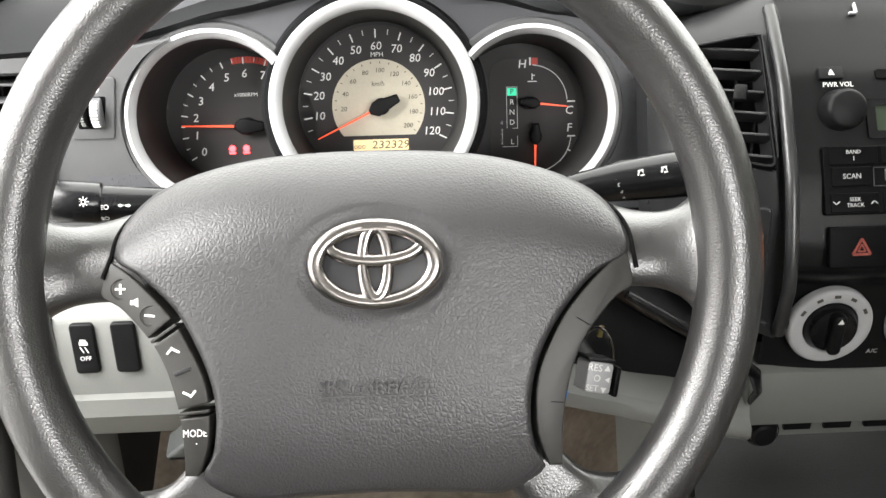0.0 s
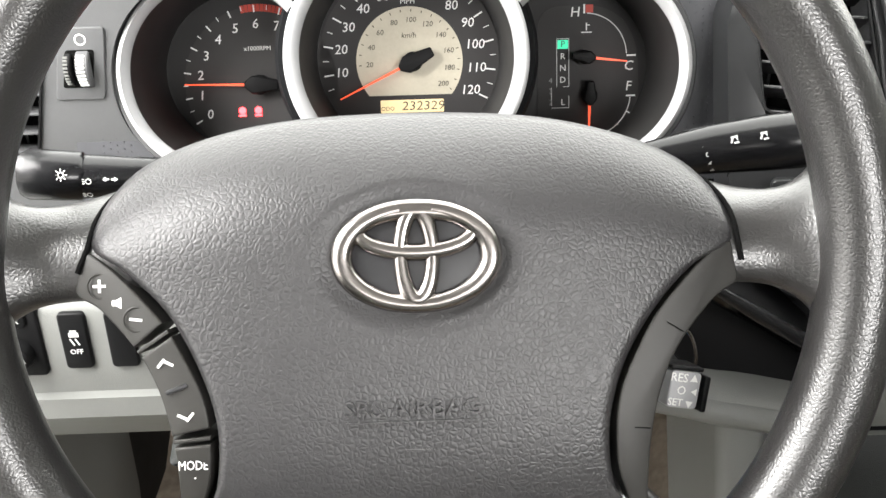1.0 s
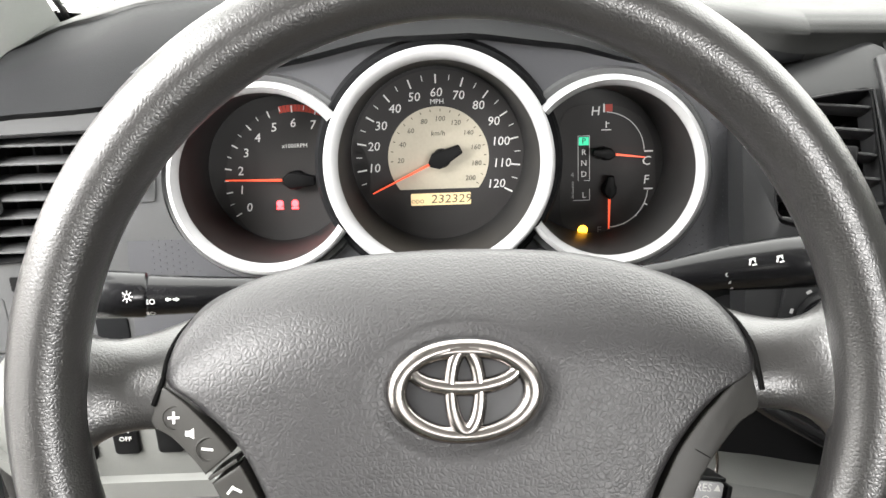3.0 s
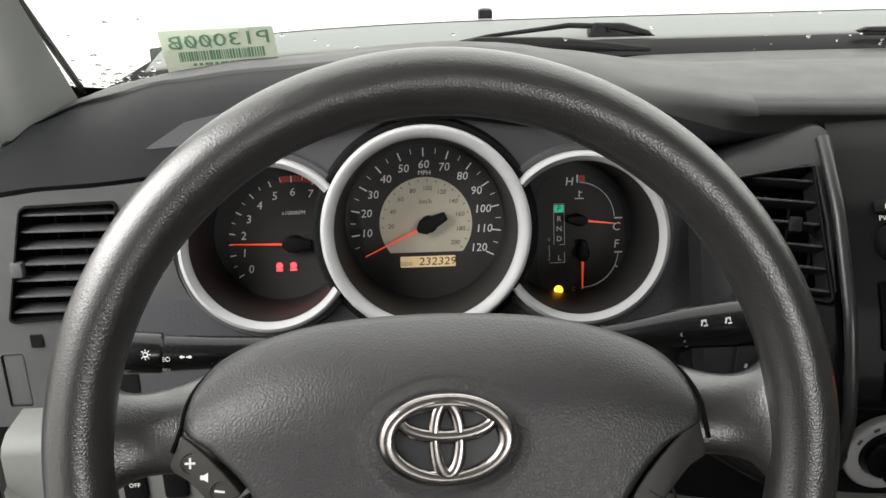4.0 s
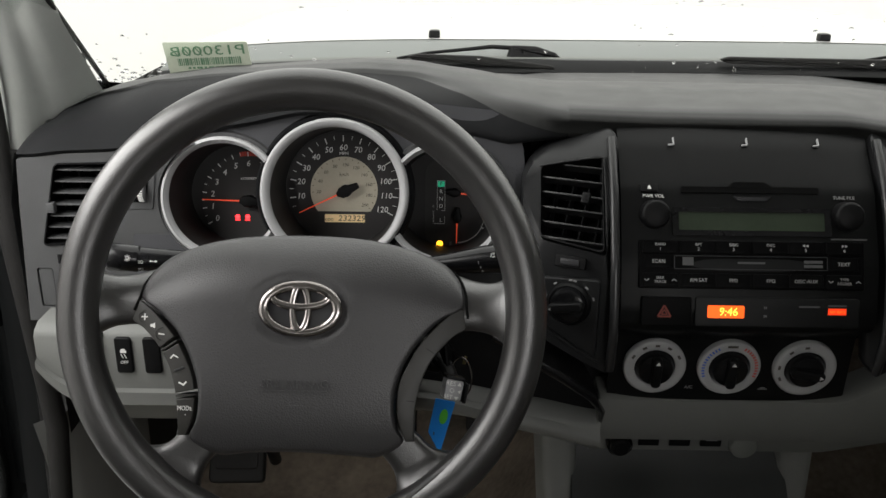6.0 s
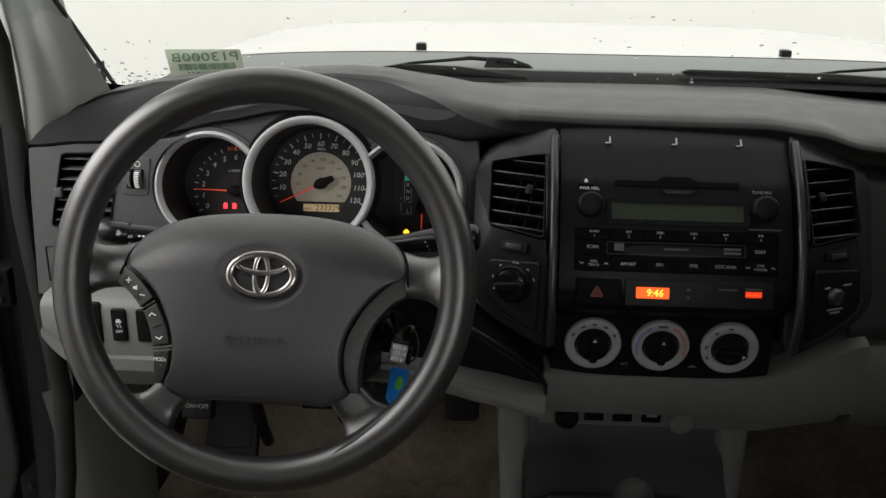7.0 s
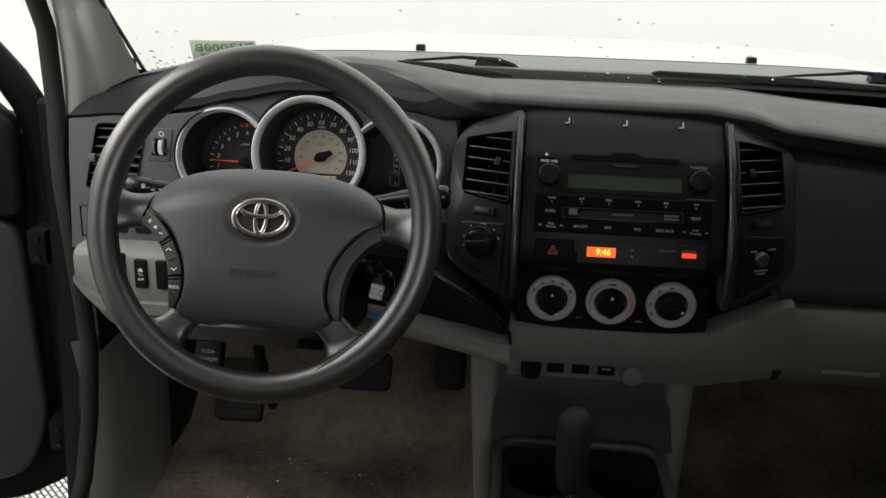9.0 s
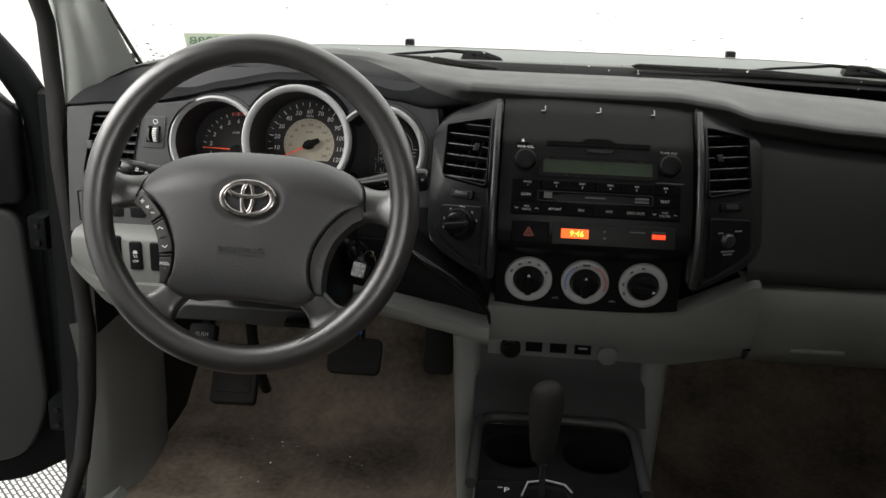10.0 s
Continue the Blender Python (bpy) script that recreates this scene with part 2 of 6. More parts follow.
def tube(bm, pts, radii, seg=12, closed=False, flat=1.0, cap=True):
    """A round rod along points, with a radius for each."""
    pts = [Vector(p) for p in pts]
    n = len(pts)
    if not hasattr(radii, "__len__"):
        radii = [radii] * n
    rings, up = [], None
    for i, p in enumerate(pts):
        a = pts[(i - 1) % n] if closed or i else p
        b = pts[(i + 1) % n] if closed or i < n - 1 else p
        t = (b - a).normalized()
        if up is None:
            up = Vector((0, 0, 1)) if abs(t.z) < 0.9 else Vector((1, 0, 0))
        s = t.cross(up).normalized()
        up = s.cross(t).normalized()
        rings.append([bm.verts.new(p + radii[i] * (math.cos(2 * math.pi * k / seg) * s + flat * math.sin(2 * math.pi * k / seg) * up)) for k in range(seg)])
    for i in range(n if closed else n - 1):
        p, q = rings[i], rings[(i + 1) % n]
        for k in range(seg):
            bm.faces.new((p[k], p[(k + 1) % seg], q[(k + 1) % seg], q[k]))
    if cap and not closed:
        bm.faces.new(rings[0])
        bm.faces.new(rings[-1])
    return bm


def smooth_line(pts, n, closed=True):
    """Catmull-Rom through 2D points, evenly resampled to n points."""
    pts = [Vector((*p, 0)[:3]) for p in pts]
    m, dense = len(pts), []
    for i in range(m if closed else m - 1):
        if closed:
            a, b, c, d = (pts[(i + k) % m] for k in (-1, 0, 1, 2))
        else:
            a, b, c, d = pts[max(i - 1, 0)], pts[i], pts[i + 1], pts[min(i + 2, m - 1)]
        for k in range(10):
            t = k / 10
            dense.append(0.5 * (2 * b + (c - a) * t + (2 * a - 5 * b + 4 * c - d) * t * t + (3 * b - a - 3 * c + d) * t ** 3))
    dense.append(dense[0] if closed else pts[-1])
    cum = [0.0]
    for p, q in zip(dense, dense[1:]):
        cum.append(cum[-1] + (q - p).length)
    out, k = [], 0
    for i in range(n):
        s = cum[-1] * i / (n if closed else n - 1)
        while k < len(cum) - 2 and cum[k + 1] < s:
            k += 1
        f = (s - cum[k]) / max(cum[k + 1] - cum[k], 1e-12)
        out.append(dense[k].lerp(dense[k + 1], f))
    return [(p.x, p.y) for p in out]


def inset(pts, d):
    """Moves a closed counter-clockwise outline inwards by d."""
    n, out = len(pts), []
    area = sum(pts[i][0] * pts[(i + 1) % n][1] - pts[(i + 1) % n][0] * pts[i][1] for i in range(n))
    s = 1 if area > 0 else -1
    for i in range(n):
        a, b, c = (Vector(pts[(i + k) % n]) for k in (-1, 0, 1))
        t1, t2 = (b - a), (c - b)
        t1 = t1.normalized() if t1.length else t2.normalized()
        t2 = t2.normalized() if t2.length else t1
        nrm = Vector((-t1.y - t2.y, t1.x + t2.x))
        nrm = nrm.normalized() if nrm.length > 1e-9 else Vector((-t1.y, t1.x))
        k = 1 / max(0.5, nrm.dot(Vector((-t1.y, t1.x))))
        out.append(tuple(b + s * nrm * d * k))
    return out


def slab(bm, pts, top, depth, r=0.0, steps=4):
    """An outline extruded backwards from its top height (a number or a function of x, y), with rounded front edges."""
    f = top if callable(top) else (lambda x, y: top)
    rings = [[bm.verts.new((x, y, f(x, y) - depth)) for x, y in pts]]
    for i in range(steps + 1 if r else 1):
        a = math.pi / 2 * i / steps
        d = r * (1 - math.cos(a))
        q = inset(pts, d) if r else pts
        rings.append([bm.verts.new((x, y, f(x, y) - r + r * math.sin(a))) for x, y in q])
    n = len(pts)
    for p, q in zip(rings, rings[1:]):
        for k in range(n):
            bm.faces.new((p[k], p[(k + 1) % n], q[(k + 1) % n], q[k]))
    bm.faces.new(rings[-1])
    bm.faces.new(rings[0][::-1])
    return bm


def plate(bm, outer, holes, depth, front=0.0):
    """A flat plate with openings that go through it."""
    loops = [[bm.verts.new((x, y, front)) for x, y in lp] for lp in (outer, *holes)]
    edges = [bm.edges.new((lp[i], lp[(i + 1) % len(lp)])) for lp in loops for i in range(len(lp))]
    bmesh.ops.triangle_fill(bm, use_beauty=True, use_dissolve=False, edges=edges)
    for lp in loops:
        back = [bm.verts.new((v.co.x, v.co.y, front - depth)) for v in lp]
        for i in range(len(lp)):
            j = (i + 1) % len(lp)
            bm.faces.new((lp[i], lp[j], back[j], back[i]))
    return bm


def rrect(cx, cy, w, h, r, n=4):
    """Rounded rectangle outline."""
    out = []
    for sx, sy, a0 in ((1, 1, 0), (-1, 1, 90), (-1, -1, 180), (1, -1, 270)):
        for i in range(n + 1):
            a = radians(a0 + 90 * i / n)
            out.append((cx + sx * (w / 2 - r) + r * math.cos(a), cy + sy * (h / 2 - r) + r * math.sin(a)))
    return out


def rquad(pts, r, n=4):
    """Any polygon with rounded corners."""
    out, m = [], len(pts)
    for i in range(m):
        a, b, c = (Vector(pts[(i + k) % m]) for k in (-1, 0, 1))
        p, q = b + (a - b).normalized() * r, b + (c - b).normalized() * r
        for k in range(n + 1):
            t = k / n
            out.append(tuple(p * (1 - t) ** 2 + b * 2 * t * (1 - t) + q * t * t))
    return out


def circle(cx, cy, r, n=48, ry=None):
    return [(cx + r * math.cos(2 * math.pi * i / n), cy + (ry or r) * math.sin(2 * math.pi * i / n)) for i in range(n)]


def sheet(bm, rows):
    """A surface through rows of points."""
    g = [[bm.verts.new(p) for p in row] for row in rows]
    for p, q in zip(g, g[1:]):
        for k in range(len(p) - 1):
            bm.faces.new((p[k], p[k + 1], q[k + 1], q[k]))
    return bm


def lettering(bm, text, size, x, y, z=0.0, slant=0.0, depth=0.00015, mirror=False, align="CENTER", sx=1.0):
    """Adds words in the built-in font, centred at x, y."""
    cu = bpy.data.curves.new("letters", "FONT")
    cu.body, cu.size, cu.align_x, cu.align_y = text, size * 1.38, align, "CENTER"
    cu.shear, cu.extrude, cu.resolution_u = slant, depth, 2
    ob = bpy.data.objects.new("letters", cu)
    me = bpy.data.meshes.new_from_object(ob)
    me.transform(Matrix.Translation((x, y, z)) @ Matrix.Diagonal((-sx if mirror else sx, 1, 1, 1)))
    bm.from_mesh(me)
    bpy.data.objects.remove(ob)
    bpy.data.curves.remove(cu)
    bpy.data.meshes.remove(me)
    return bm


def bar(bm, x, y, w, h, z=0.0, ang=0.0, t=0.0003):
    box(bm, (0, 0, 0), (w, h, t), m=Matrix.Translation((x, y, z)) @ Matrix.Rotation(radians(ang), 4, "Z"))
    return bm


def tri(bm, x, y, s, z=0.0, ang=0.0):
    vs = [bm.verts.new((x + s * math.cos(radians(ang + a)), y + s * math.sin(radians(ang + a)), z)) for a in (90, 210, 330)]
    bm.faces.new(vs)
    return bm


def lerp_table(table, x):
    """Value of a table of (x, value) pairs, eased between them."""
    if x <= table[0][0]:
        return table[0][1]
    for (a, p), (b, q) in zip(table, table[1:]):
        if x <= b:
            t = (x - a) / (b - a)
            t = t * t * (3 - 2 * t) * 0.5 + t * 0.5
            return p + (q - p) * t
    return table[-1][1]


# ---- the place round the truck ----
def setting(name, bm, material, label, category, **kw):
    ob = part(name, bm, material, None, **kw)
    return tagged(ob, label, category, kind="structure")


bm = B()
sheet(bm, [[(-60, -60, 0), (60, -60, 0)], [(-60, 60, 0), (60, 60, 0)]])
setting("ground", bm, M_TREAD, "pale metal tread floor of the photo booth", "floor")

bm = B()
lathe(bm, [(7.0, 0.0), (7.0, 3.4)], seg=64, m=Matrix.Translation((0.3, 1.0, 0)))
setting("backdrop", bm, M_BOOTH, "plain white curved booth wall around the truck", "wall")

# cabin shell: roof, rear, passenger side, floor
bm = B()
sheet(bm, [[(x, y, 1.93 - 0.10 * ((x - 0.365) / 0.75) ** 2 - 0.06 * max(0, y) ** 2) for x in np.linspace(-0.36, 1.09, 9)] for y in np.linspace(-1.0, 0.42, 8)])
setting("ceiling", bm, M_LINER, "light grey fabric headliner of the cab", "ceiling")
bm = B()
plate(bm, [(-0.55, 0.4), (1.28, 0.4), (1.14, 1.95), (-0.41, 1.95)], [rrect(0.365, 1.62, 1.12, 0.30, 0.06)], 0.05)
setting("wall_rear", bm, M_GREYD, "plain grey rear cab wall with a wide window opening", "wall", frame_of=Matrix.Translation((0, -1.0, 0)) @ Matrix.Rotation(radians(90), 4, "X"))
bm = B()
plate(bm, [(-1.0, 0.45), (1.3, 0.45), (1.3, 1.30), (0.95, 1.36), (0.42, 1.88), (-1.0, 1.92)], [], 0.06)
setting("wall_passenger", bm, M_GREYD, "grey passenger door side of the cab", "wall", frame_of=Matrix(((0, 0, 1, 1.12), (1, 0, 0, 0), (0, 1, 0, 0), (0, 0, 0, 1))))

# unseen side wall; its forward part is added to block low light from the door
bm = B()
plate(bm, [(-1.0, 0.45), (0.36, 0.45), (0.36, 1.00), (0.22, 1.16), (-0.10, 1.30), (-0.10, 1.90), (-1.0, 1.92)], [], 0.06)
setting("wall_driver_rear_light_block", bm, M_GREYD, "grey rear driver's side wall of the cab, extended into the door opening to block light", "wall", frame_of=Matrix(((0, 0, 1, -0.39), (1, 0, 0, 0), (0, 1, 0, 0), (0, 0, 0, 1))))

# unseen panel added to keep rear light off the passenger side and footwells
bm = B()
plate(bm, [(-0.40, 0.60), (1.12, 0.60), (1.12, 1.66), (0.58, 1.66), (0.52, 1.46), (0.48, 1.05), (0.04, 1.05), (0.0, 1.28), (-0.40, 1.28)], [], 0.05)
setting("light_block_partition", bm, M_GREYD, "unseen grey panel across the cab, added to block light as seats would", "wall", frame_of=Matrix.Translation((0, -0.30, 0)) @ Matrix.Rotation(radians(90), 4, "X"))

bm = B()
rows = []
for y in np.linspace(-1.0, 1.45, 40):
    row = []
    for x in np.linspace(-0.44, 1.12, 60):
        hump = 0.17 * math.exp(-(((x - 0.35) / 0.17) ** 4)) * min(1, max(0, (y + 0.3) / 0.6))
        toe = 0.75 * max(0, y - 1.06)
        z = 0.655 + hump + toe + 0.004 * noise.noise((x * 9, y * 9, 0)) + 0.0012 * noise.noise((x * 70, y * 70, 3))
        row.append((x, y, z))
    rows.append(row)
setting("floor", sheet(bm, rows), M_CARPET, "worn stained brown-grey carpet on the cab floor", "carpet")
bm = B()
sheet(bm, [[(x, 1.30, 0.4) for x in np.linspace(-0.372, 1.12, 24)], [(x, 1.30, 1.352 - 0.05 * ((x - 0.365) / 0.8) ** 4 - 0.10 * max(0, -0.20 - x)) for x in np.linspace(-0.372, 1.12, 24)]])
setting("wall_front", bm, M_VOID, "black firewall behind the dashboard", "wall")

# ---- dashboard upper pad ----
LIP_Z = [(-0.365, 1.344), (-0.33, 1.366), (-0.28, 1.383), (-0.22, 1.398), (-0.15, 1.406), (-0.07, 1.410), (0.0, 1.411), (0.05, 1.408), (0.10, 1.401), (0.15, 1.394), (0.20, 1.389), (0.30, 1.387), (0.47, 1.387), (0.524, 1.381), (0.573, 1.368), (0.686, 1.357), (0.80, 1.350), (1.07, 1.335)]
LIP_Y = [(-0.365, 0.740), (-0.33, 0.722), (-0.28, 0.712), (-0.18, 0.700), (0.04, 0.695), (0.10, 0.675), (0.16, 0.640), (0.20, 0.624), (0.30, 0.620), (0.47, 0.615), (0.60, 0.605), (1.07, 0.605)]
FACE_Z = [(-0.365, 1.336), (-0.338, 1.350), (-0.28, 1.357), (-0.21, 1.360), (-0.18, 1.366), (-0.12, 1.380), (-0.05, 1.3935), (0.0, 1.394), (0.06, 1.386), (0.11, 1.374), (0.15, 1.367), (0.19, 1.372), (0.215, 1.376)]
FACE_Y = [(-0.365, 0.690), (-0.352, 0.655), (-0.335, 0.622), (-0.31, 0.614), (-0.24, 0.614), (-0.16, 0.632), (0.12, 0.634), (0.17, 0.628), (0.215, 0.628)]
RIDGE = [(-0.36, 1.347), (-0.30, 1.382), (-0.27, 1.392), (-0.22, 1.401), (-0.17, 1.408), (0.0, 1.419), (0.05, 1.417), (0.10, 1.410), (0.17, 1.400), (0.21, 1.396), (0.50, 1.394), (0.70, 1.380), (1.07, 1.350)]


def glass_y(x):
    """Front edge of the dash along the foot of the windshield."""
    return 1.00 - 0.13 * ((x - 0.365) / 0.72) ** 2


DX = np.concatenate((np.linspace(-0.365, -0.30, 12), np.linspace(-0.29, 1.09, 120)))
bm = B()
rows = []
for x in DX:
    lz, ly, rz, gy = lerp_table(LIP_Z, x), lerp_table(LIP_Y, x), lerp_table(RIDGE, x), glass_y(x)
    band = 0.5 + 0.5 * math.tanh((x - 0.12) / 0.05)
    ay, az = (lerp_table(FACE_Y, x), lerp_table(FACE_Z, x)) if x < 0.215 else (ly + 0.004, lz - 0.013)
    prof = [(ay + 0.050, az - 0.012), (ay + 0.020, az - 0.008), (ay + 0.003, az - 0.004), (ay, az)]
    for k in (1, 2, 3, 4):
        t = k / 5
        prof.append((ay + (ly - ay) * t, az + (lz - az) * t + (0.006 - 0.004 * band) * math.sin(math.pi * t)))
    prof += [(ly, lz + 0.001), (ly + 0.014 - 0.010 * band, lz + 0.003 + 0.003 * band), (ly + 0.028 - 0.014 * band, lz + 0.005 + 0.005 * band),
             (ly * 0.60 + 0.78 * 0.40, lz * 0.65 + rz * 0.35 + 0.006 + 0.004 * band), (ly * 0.30 + 0.78 * 0.70, lz * 0.3 + rz * 0.7 + 0.006 + 0.002 * band), (0.78, rz + 0.003), (0.815, rz - 0.002), (0.822, rz - 0.002 - 0.010 * band), (0.87, rz - 0.012 - 0.004 * band), (gy - 0.025, min(rz - 0.014, 1.376)), (gy, 1.352)]
    # the face with shade put into its material tapers out towards the centre stack
    g = 10 * (1 - 0.7 * min(1, max(0, (x - 0.05) / 0.16)) ** 1.5)
    along = [g * i / 10 if i <= 10 else g + (18 - g) * (i - 10) / 45 for i in range(56)]
    ids = list(range(19))
    rows.append([(x, float(np.interp(i, ids, [p[0] for p in prof])), float(np.interp(i, ids, [p[1] for p in prof]))) for i in along])
k = sum(x < 0.215 for x in DX)
sheet(bm, [row[10:] for row in rows[:k]])
sheet(bm, rows[k - 1:])
dash = thing("dashboard", "dark grey vinyl dashboard with a hooded instrument binnacle", "dashboard", (0.365, 0.75, 0.66))
part("upper_pad", bm, M_DASH, dash, "soft grained grey upper pad", smooth=60)
# same pad surface, its overhang shade put into the darker material
bm = B()
part("binnacle_shade_face", sheet(bm, [row[:11] for row in rows[:k]]), M_DASHD, dash, "pad face over the gauges, darkened for the shade under its edge", smooth=60)
bm = B()
box(bm, (-0.105, 0.655, 1.4045), (0.022, 0.008, 0.003), 0.001)
part("sensor_slot", bm, M_VOID, dash)
# black sheet in place of the unlit space beside the dials
bm = B()
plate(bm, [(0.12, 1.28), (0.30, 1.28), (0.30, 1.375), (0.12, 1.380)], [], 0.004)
part("side_shade_backing", bm, M_VOID, dash, frame_of=Matrix(((1, 0, 0, 0), (0, 0, -1, 0.72), (0, 1, 0, 0), (0, 0, 0, 1))))

# black sheet in place of the unlit space behind the stack
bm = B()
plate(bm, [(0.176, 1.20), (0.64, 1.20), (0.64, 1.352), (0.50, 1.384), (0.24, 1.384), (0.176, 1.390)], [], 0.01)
part("inner_shade_backing", bm, M_VOID, dash, frame_of=Matrix(((1, 0, 0, 0), (0, 0, -1, 0.668), (0, 1, 0, 0), (0, 0, 0, 1))))
# passenger fascia and glovebox
bm = B()
rows = []
for x in np.linspace(0.575, 1.10, 14):
    lz = lerp_table(LIP_Z, x)
    rows.append([(x, y, z) for y, z in ((0.66, lz - 0.016), (0.625, lz - 0.020), (0.608, lz - 0.04), (0.597, 1.28), (0.586, 1.22), (0.578, 1.185), (0.577, 1.170), (0.581, 1.1655), (0.63, 1.1645))])
part("passenger_fascia", sheet(bm, rows), M_FASCIA, dash, "dark passenger airbag fascia", smooth=60)
bm = B()
rows = []
for x in np.linspace(0.5945, 1.10, 12):
    rows.append([(x, y, z) for y, z in ((0.63, 1.1605), (0.582, 1.1600), (0.577, 1.157), (0.574, 1.125), (0.575, 1.095), (0.583, 1.068), (0.605, 1.046), (0.65, 1.034), (0.72, 1.03))])
bm2 = B()
box(bm2, (0.593, 0.628, 1.112), (0.006, 0.085, 0.090), 0.002)
part("trim_joint", bm2, M_VOID, dash)
glove = part("glovebox_door", sheet(bm, rows), M_GREY, dash, "grey glovebox door", smooth=60)
bm = B()
box(bm, (0.678, 0.580, 1.076), (0.070, 0.012, 0.006), 0.0025)
part("glovebox_latch", bm, M_GREYD, glove)

# driver's fascia: plain grey panel left of the gauges
LP = Matrix(((1, 0, 0, 0), (0, 0, -1, 0.617), (0, 1, 0, 0), (0, 0, 0, 1)))  # (x, z, out)
VENT_L = [(-0.250, 1.260), (-0.230, 1.345), (-0.2970, 1.343), (-0.3195, 1.256)]
bm = B()
arc_l = [(-0.1328 + 0.0652 * math.cos(radians(a)), 1.303 + 0.0652 * math.sin(radians(a))) for a in np.linspace(262, 113, 40)]
plate(bm, [(-0.346, 1.172), (-0.05, 1.172), (-0.05, 1.226), (-0.10, 1.234)] + arc_l + [(-0.180, 1.359), (-0.20, 1.357), (-0.28, 1.353), (-0.334, 1.346), (-0.338, 1.30)],
      [rquad(VENT_L, 0.006), rrect(-0.3225, 1.2095, 0.017, 0.044, 0.003)[::-1]], 0.02)
fascia = part("driver_fascia", bm, M_PANEL, dash, "mid grey driver's fascia panel", frame_of=LP, smooth=30)
bm = B()
sheet(bm, [[(-0.346, 0.617, 1.172), (-0.346, 0.617, 1.30), (-0.336, 0.617, 1.352)], [(-0.362, 0.66, 1.172), (-0.36, 0.66, 1.30), (-0.352, 0.66, 1.345)], [(-0.362, 0.80, 1.172), (-0.36, 0.80, 1.30), (-0.36, 0.80, 1.345)]])
part("dash_end", bm, M_PANEL, dash)


def air_vent(name, quad, frame_of, n, tab, label, depth=0.045, tone=None):
    """A louvred outlet: frame, black sheet for the duct's shade, level slats, upright fins and a tab."""
    v = thing(name, label, "air vent", frame_of @ Vector((*quad[0], 0)))
    bm = B()
    cx, cy = sum(p[0] for p in quad) / 4, sum(p[1] for p in quad) / 4
    inner = rquad([(cx + (x - cx) * 0.965, cy + (y - cy) * 0.965) for x, y in quad], 0.005)
    plate(bm, rquad(quad, 0.006), [inner], depth, 0.002)
    part("frame", bm, M_BLACK, v, frame_of=frame_of)
    # flat black face painted for the shade inside the duct
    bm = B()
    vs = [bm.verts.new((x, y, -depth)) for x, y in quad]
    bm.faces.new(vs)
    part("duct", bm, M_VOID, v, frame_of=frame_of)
    top, bot = max(p[1] for p in quad), min(p[1] for p in quad)

    def span(z):
        xs = []
        for i in range(4):
            (x0, z0), (x1, z1) = quad[i], quad[(i + 1) % 4]
            if (z0 - z) * (z1 - z) < 0:
                xs.append(x0 + (x1 - x0) * (z - z0) / (z1 - z0))
        return (min(xs), max(xs)) if len(xs) >= 2 else None
    for i in range(n):
        z = bot + (top - bot) * (i + 0.6) / (n + 0.4)
        s = span(z)
        if s:
            bm = B()
            box(bm, ((s[0] + s[1]) / 2, z, -0.010), (s[1] - s[0] - 0.003, 0.0017, 0.016), 0.0006)
            part("slat", bm, tone or M_PANEL, v, frame_of=frame_of)
    for i in range(4):
        x = cx + (i - 1.5) * (max(p[0] for p in quad) - min(p[0] for p in quad)) * 0.2
        bm = B()
        box(bm, (x, cy - 0.004, -0.028), (0.0015, (top - bot) * 0.78, 0.012))
        part("fin", bm, M_BLACK, v, frame_of=frame_of)
    bm = B()
    box(bm, (tab[0], tab[1], 0.0), (0.0085, 0.011, 0.008), 0.002)
    part("tab", bm, M_BLACK if tone else M_PANEL, v, frame_of=frame_of)
    return v


air_vent("driver_air_vent", VENT_L, LP, 7, (-0.306, 1.297), "slatted grey side air vent in the driver's fascia")

# ---- driver's lower grey trim with the switch row ----
bm = B()
rows = []
for x in np.concatenate((np.linspace(-0.3225, -0.27, 14), np.linspace(-0.26, 0.2485, 42))):
    e = max(0, (-0.268 - x) / 0.0545)
    lift = 0.066 * e ** 2.2
    top = lerp_table([(-0.06, 1.186), (0.06, 1.135), (0.106, 1.127), (0.139, 1.120), (0.173, 1.1126), (0.2485, 1.0975)], x)
    r = min(1, (1.186 - top) / 0.09)
    low = [a + (top - d - a) * r for a, d in ((1.1185, 0.014), (1.1165, 0.019), (1.1025, 0.026), (1.0985, 0.032), (1.072, 0.037), (1.058, 0.042))]
    rows.append([(x, y - 0.015 * min(1, max(0, (x - 0.08) / 0.1)), z) for y, z in ((0.625, top + 0.001), (0.585, top), (0.575, top - 0.005), (0.571, top - 0.011), (0.571, low[0] + lift * 0.5), (0.5655, low[1] + lift * 0.5), (0.5650, low[2] + lift * 0.6), (0.570, low[3] + lift * 0.65), (0.590, low[4] + lift * 0.9), (0.68, low[5] + lift))])
knee = part("knee_panel", sheet(bm, rows), M_GREY, dash, "light grey knee panel", smooth=50)
SW = tilted((0, 0.571, 0), 0)
bm = B()
slab(bm, rrect(-0.2645, 1.1575, 0.0235, 0.050, 0.004), 0.0025, 0.006, 0.0015)
mir = tagged(part("mirror_control", bm, M_BLACK, None, frame_of=SW), "black mirror control panel with a round knob", "mirror control")
bm = B()
lathe(bm, [(0.0, 0.013), (0.007, 0.013), (0.0088, 0.0115), (0.0095, 0.002)], seg=28, m=SW @ Matrix.Translation((-0.2680, 1.150, 0)))
part("knob", bm, M_BLACK, mir)
bm = B()
slab(bm, rrect(-0.2650, 1.1735, 0.011, 0.011, 0.003), 0.0045, 0.003, 0.001)
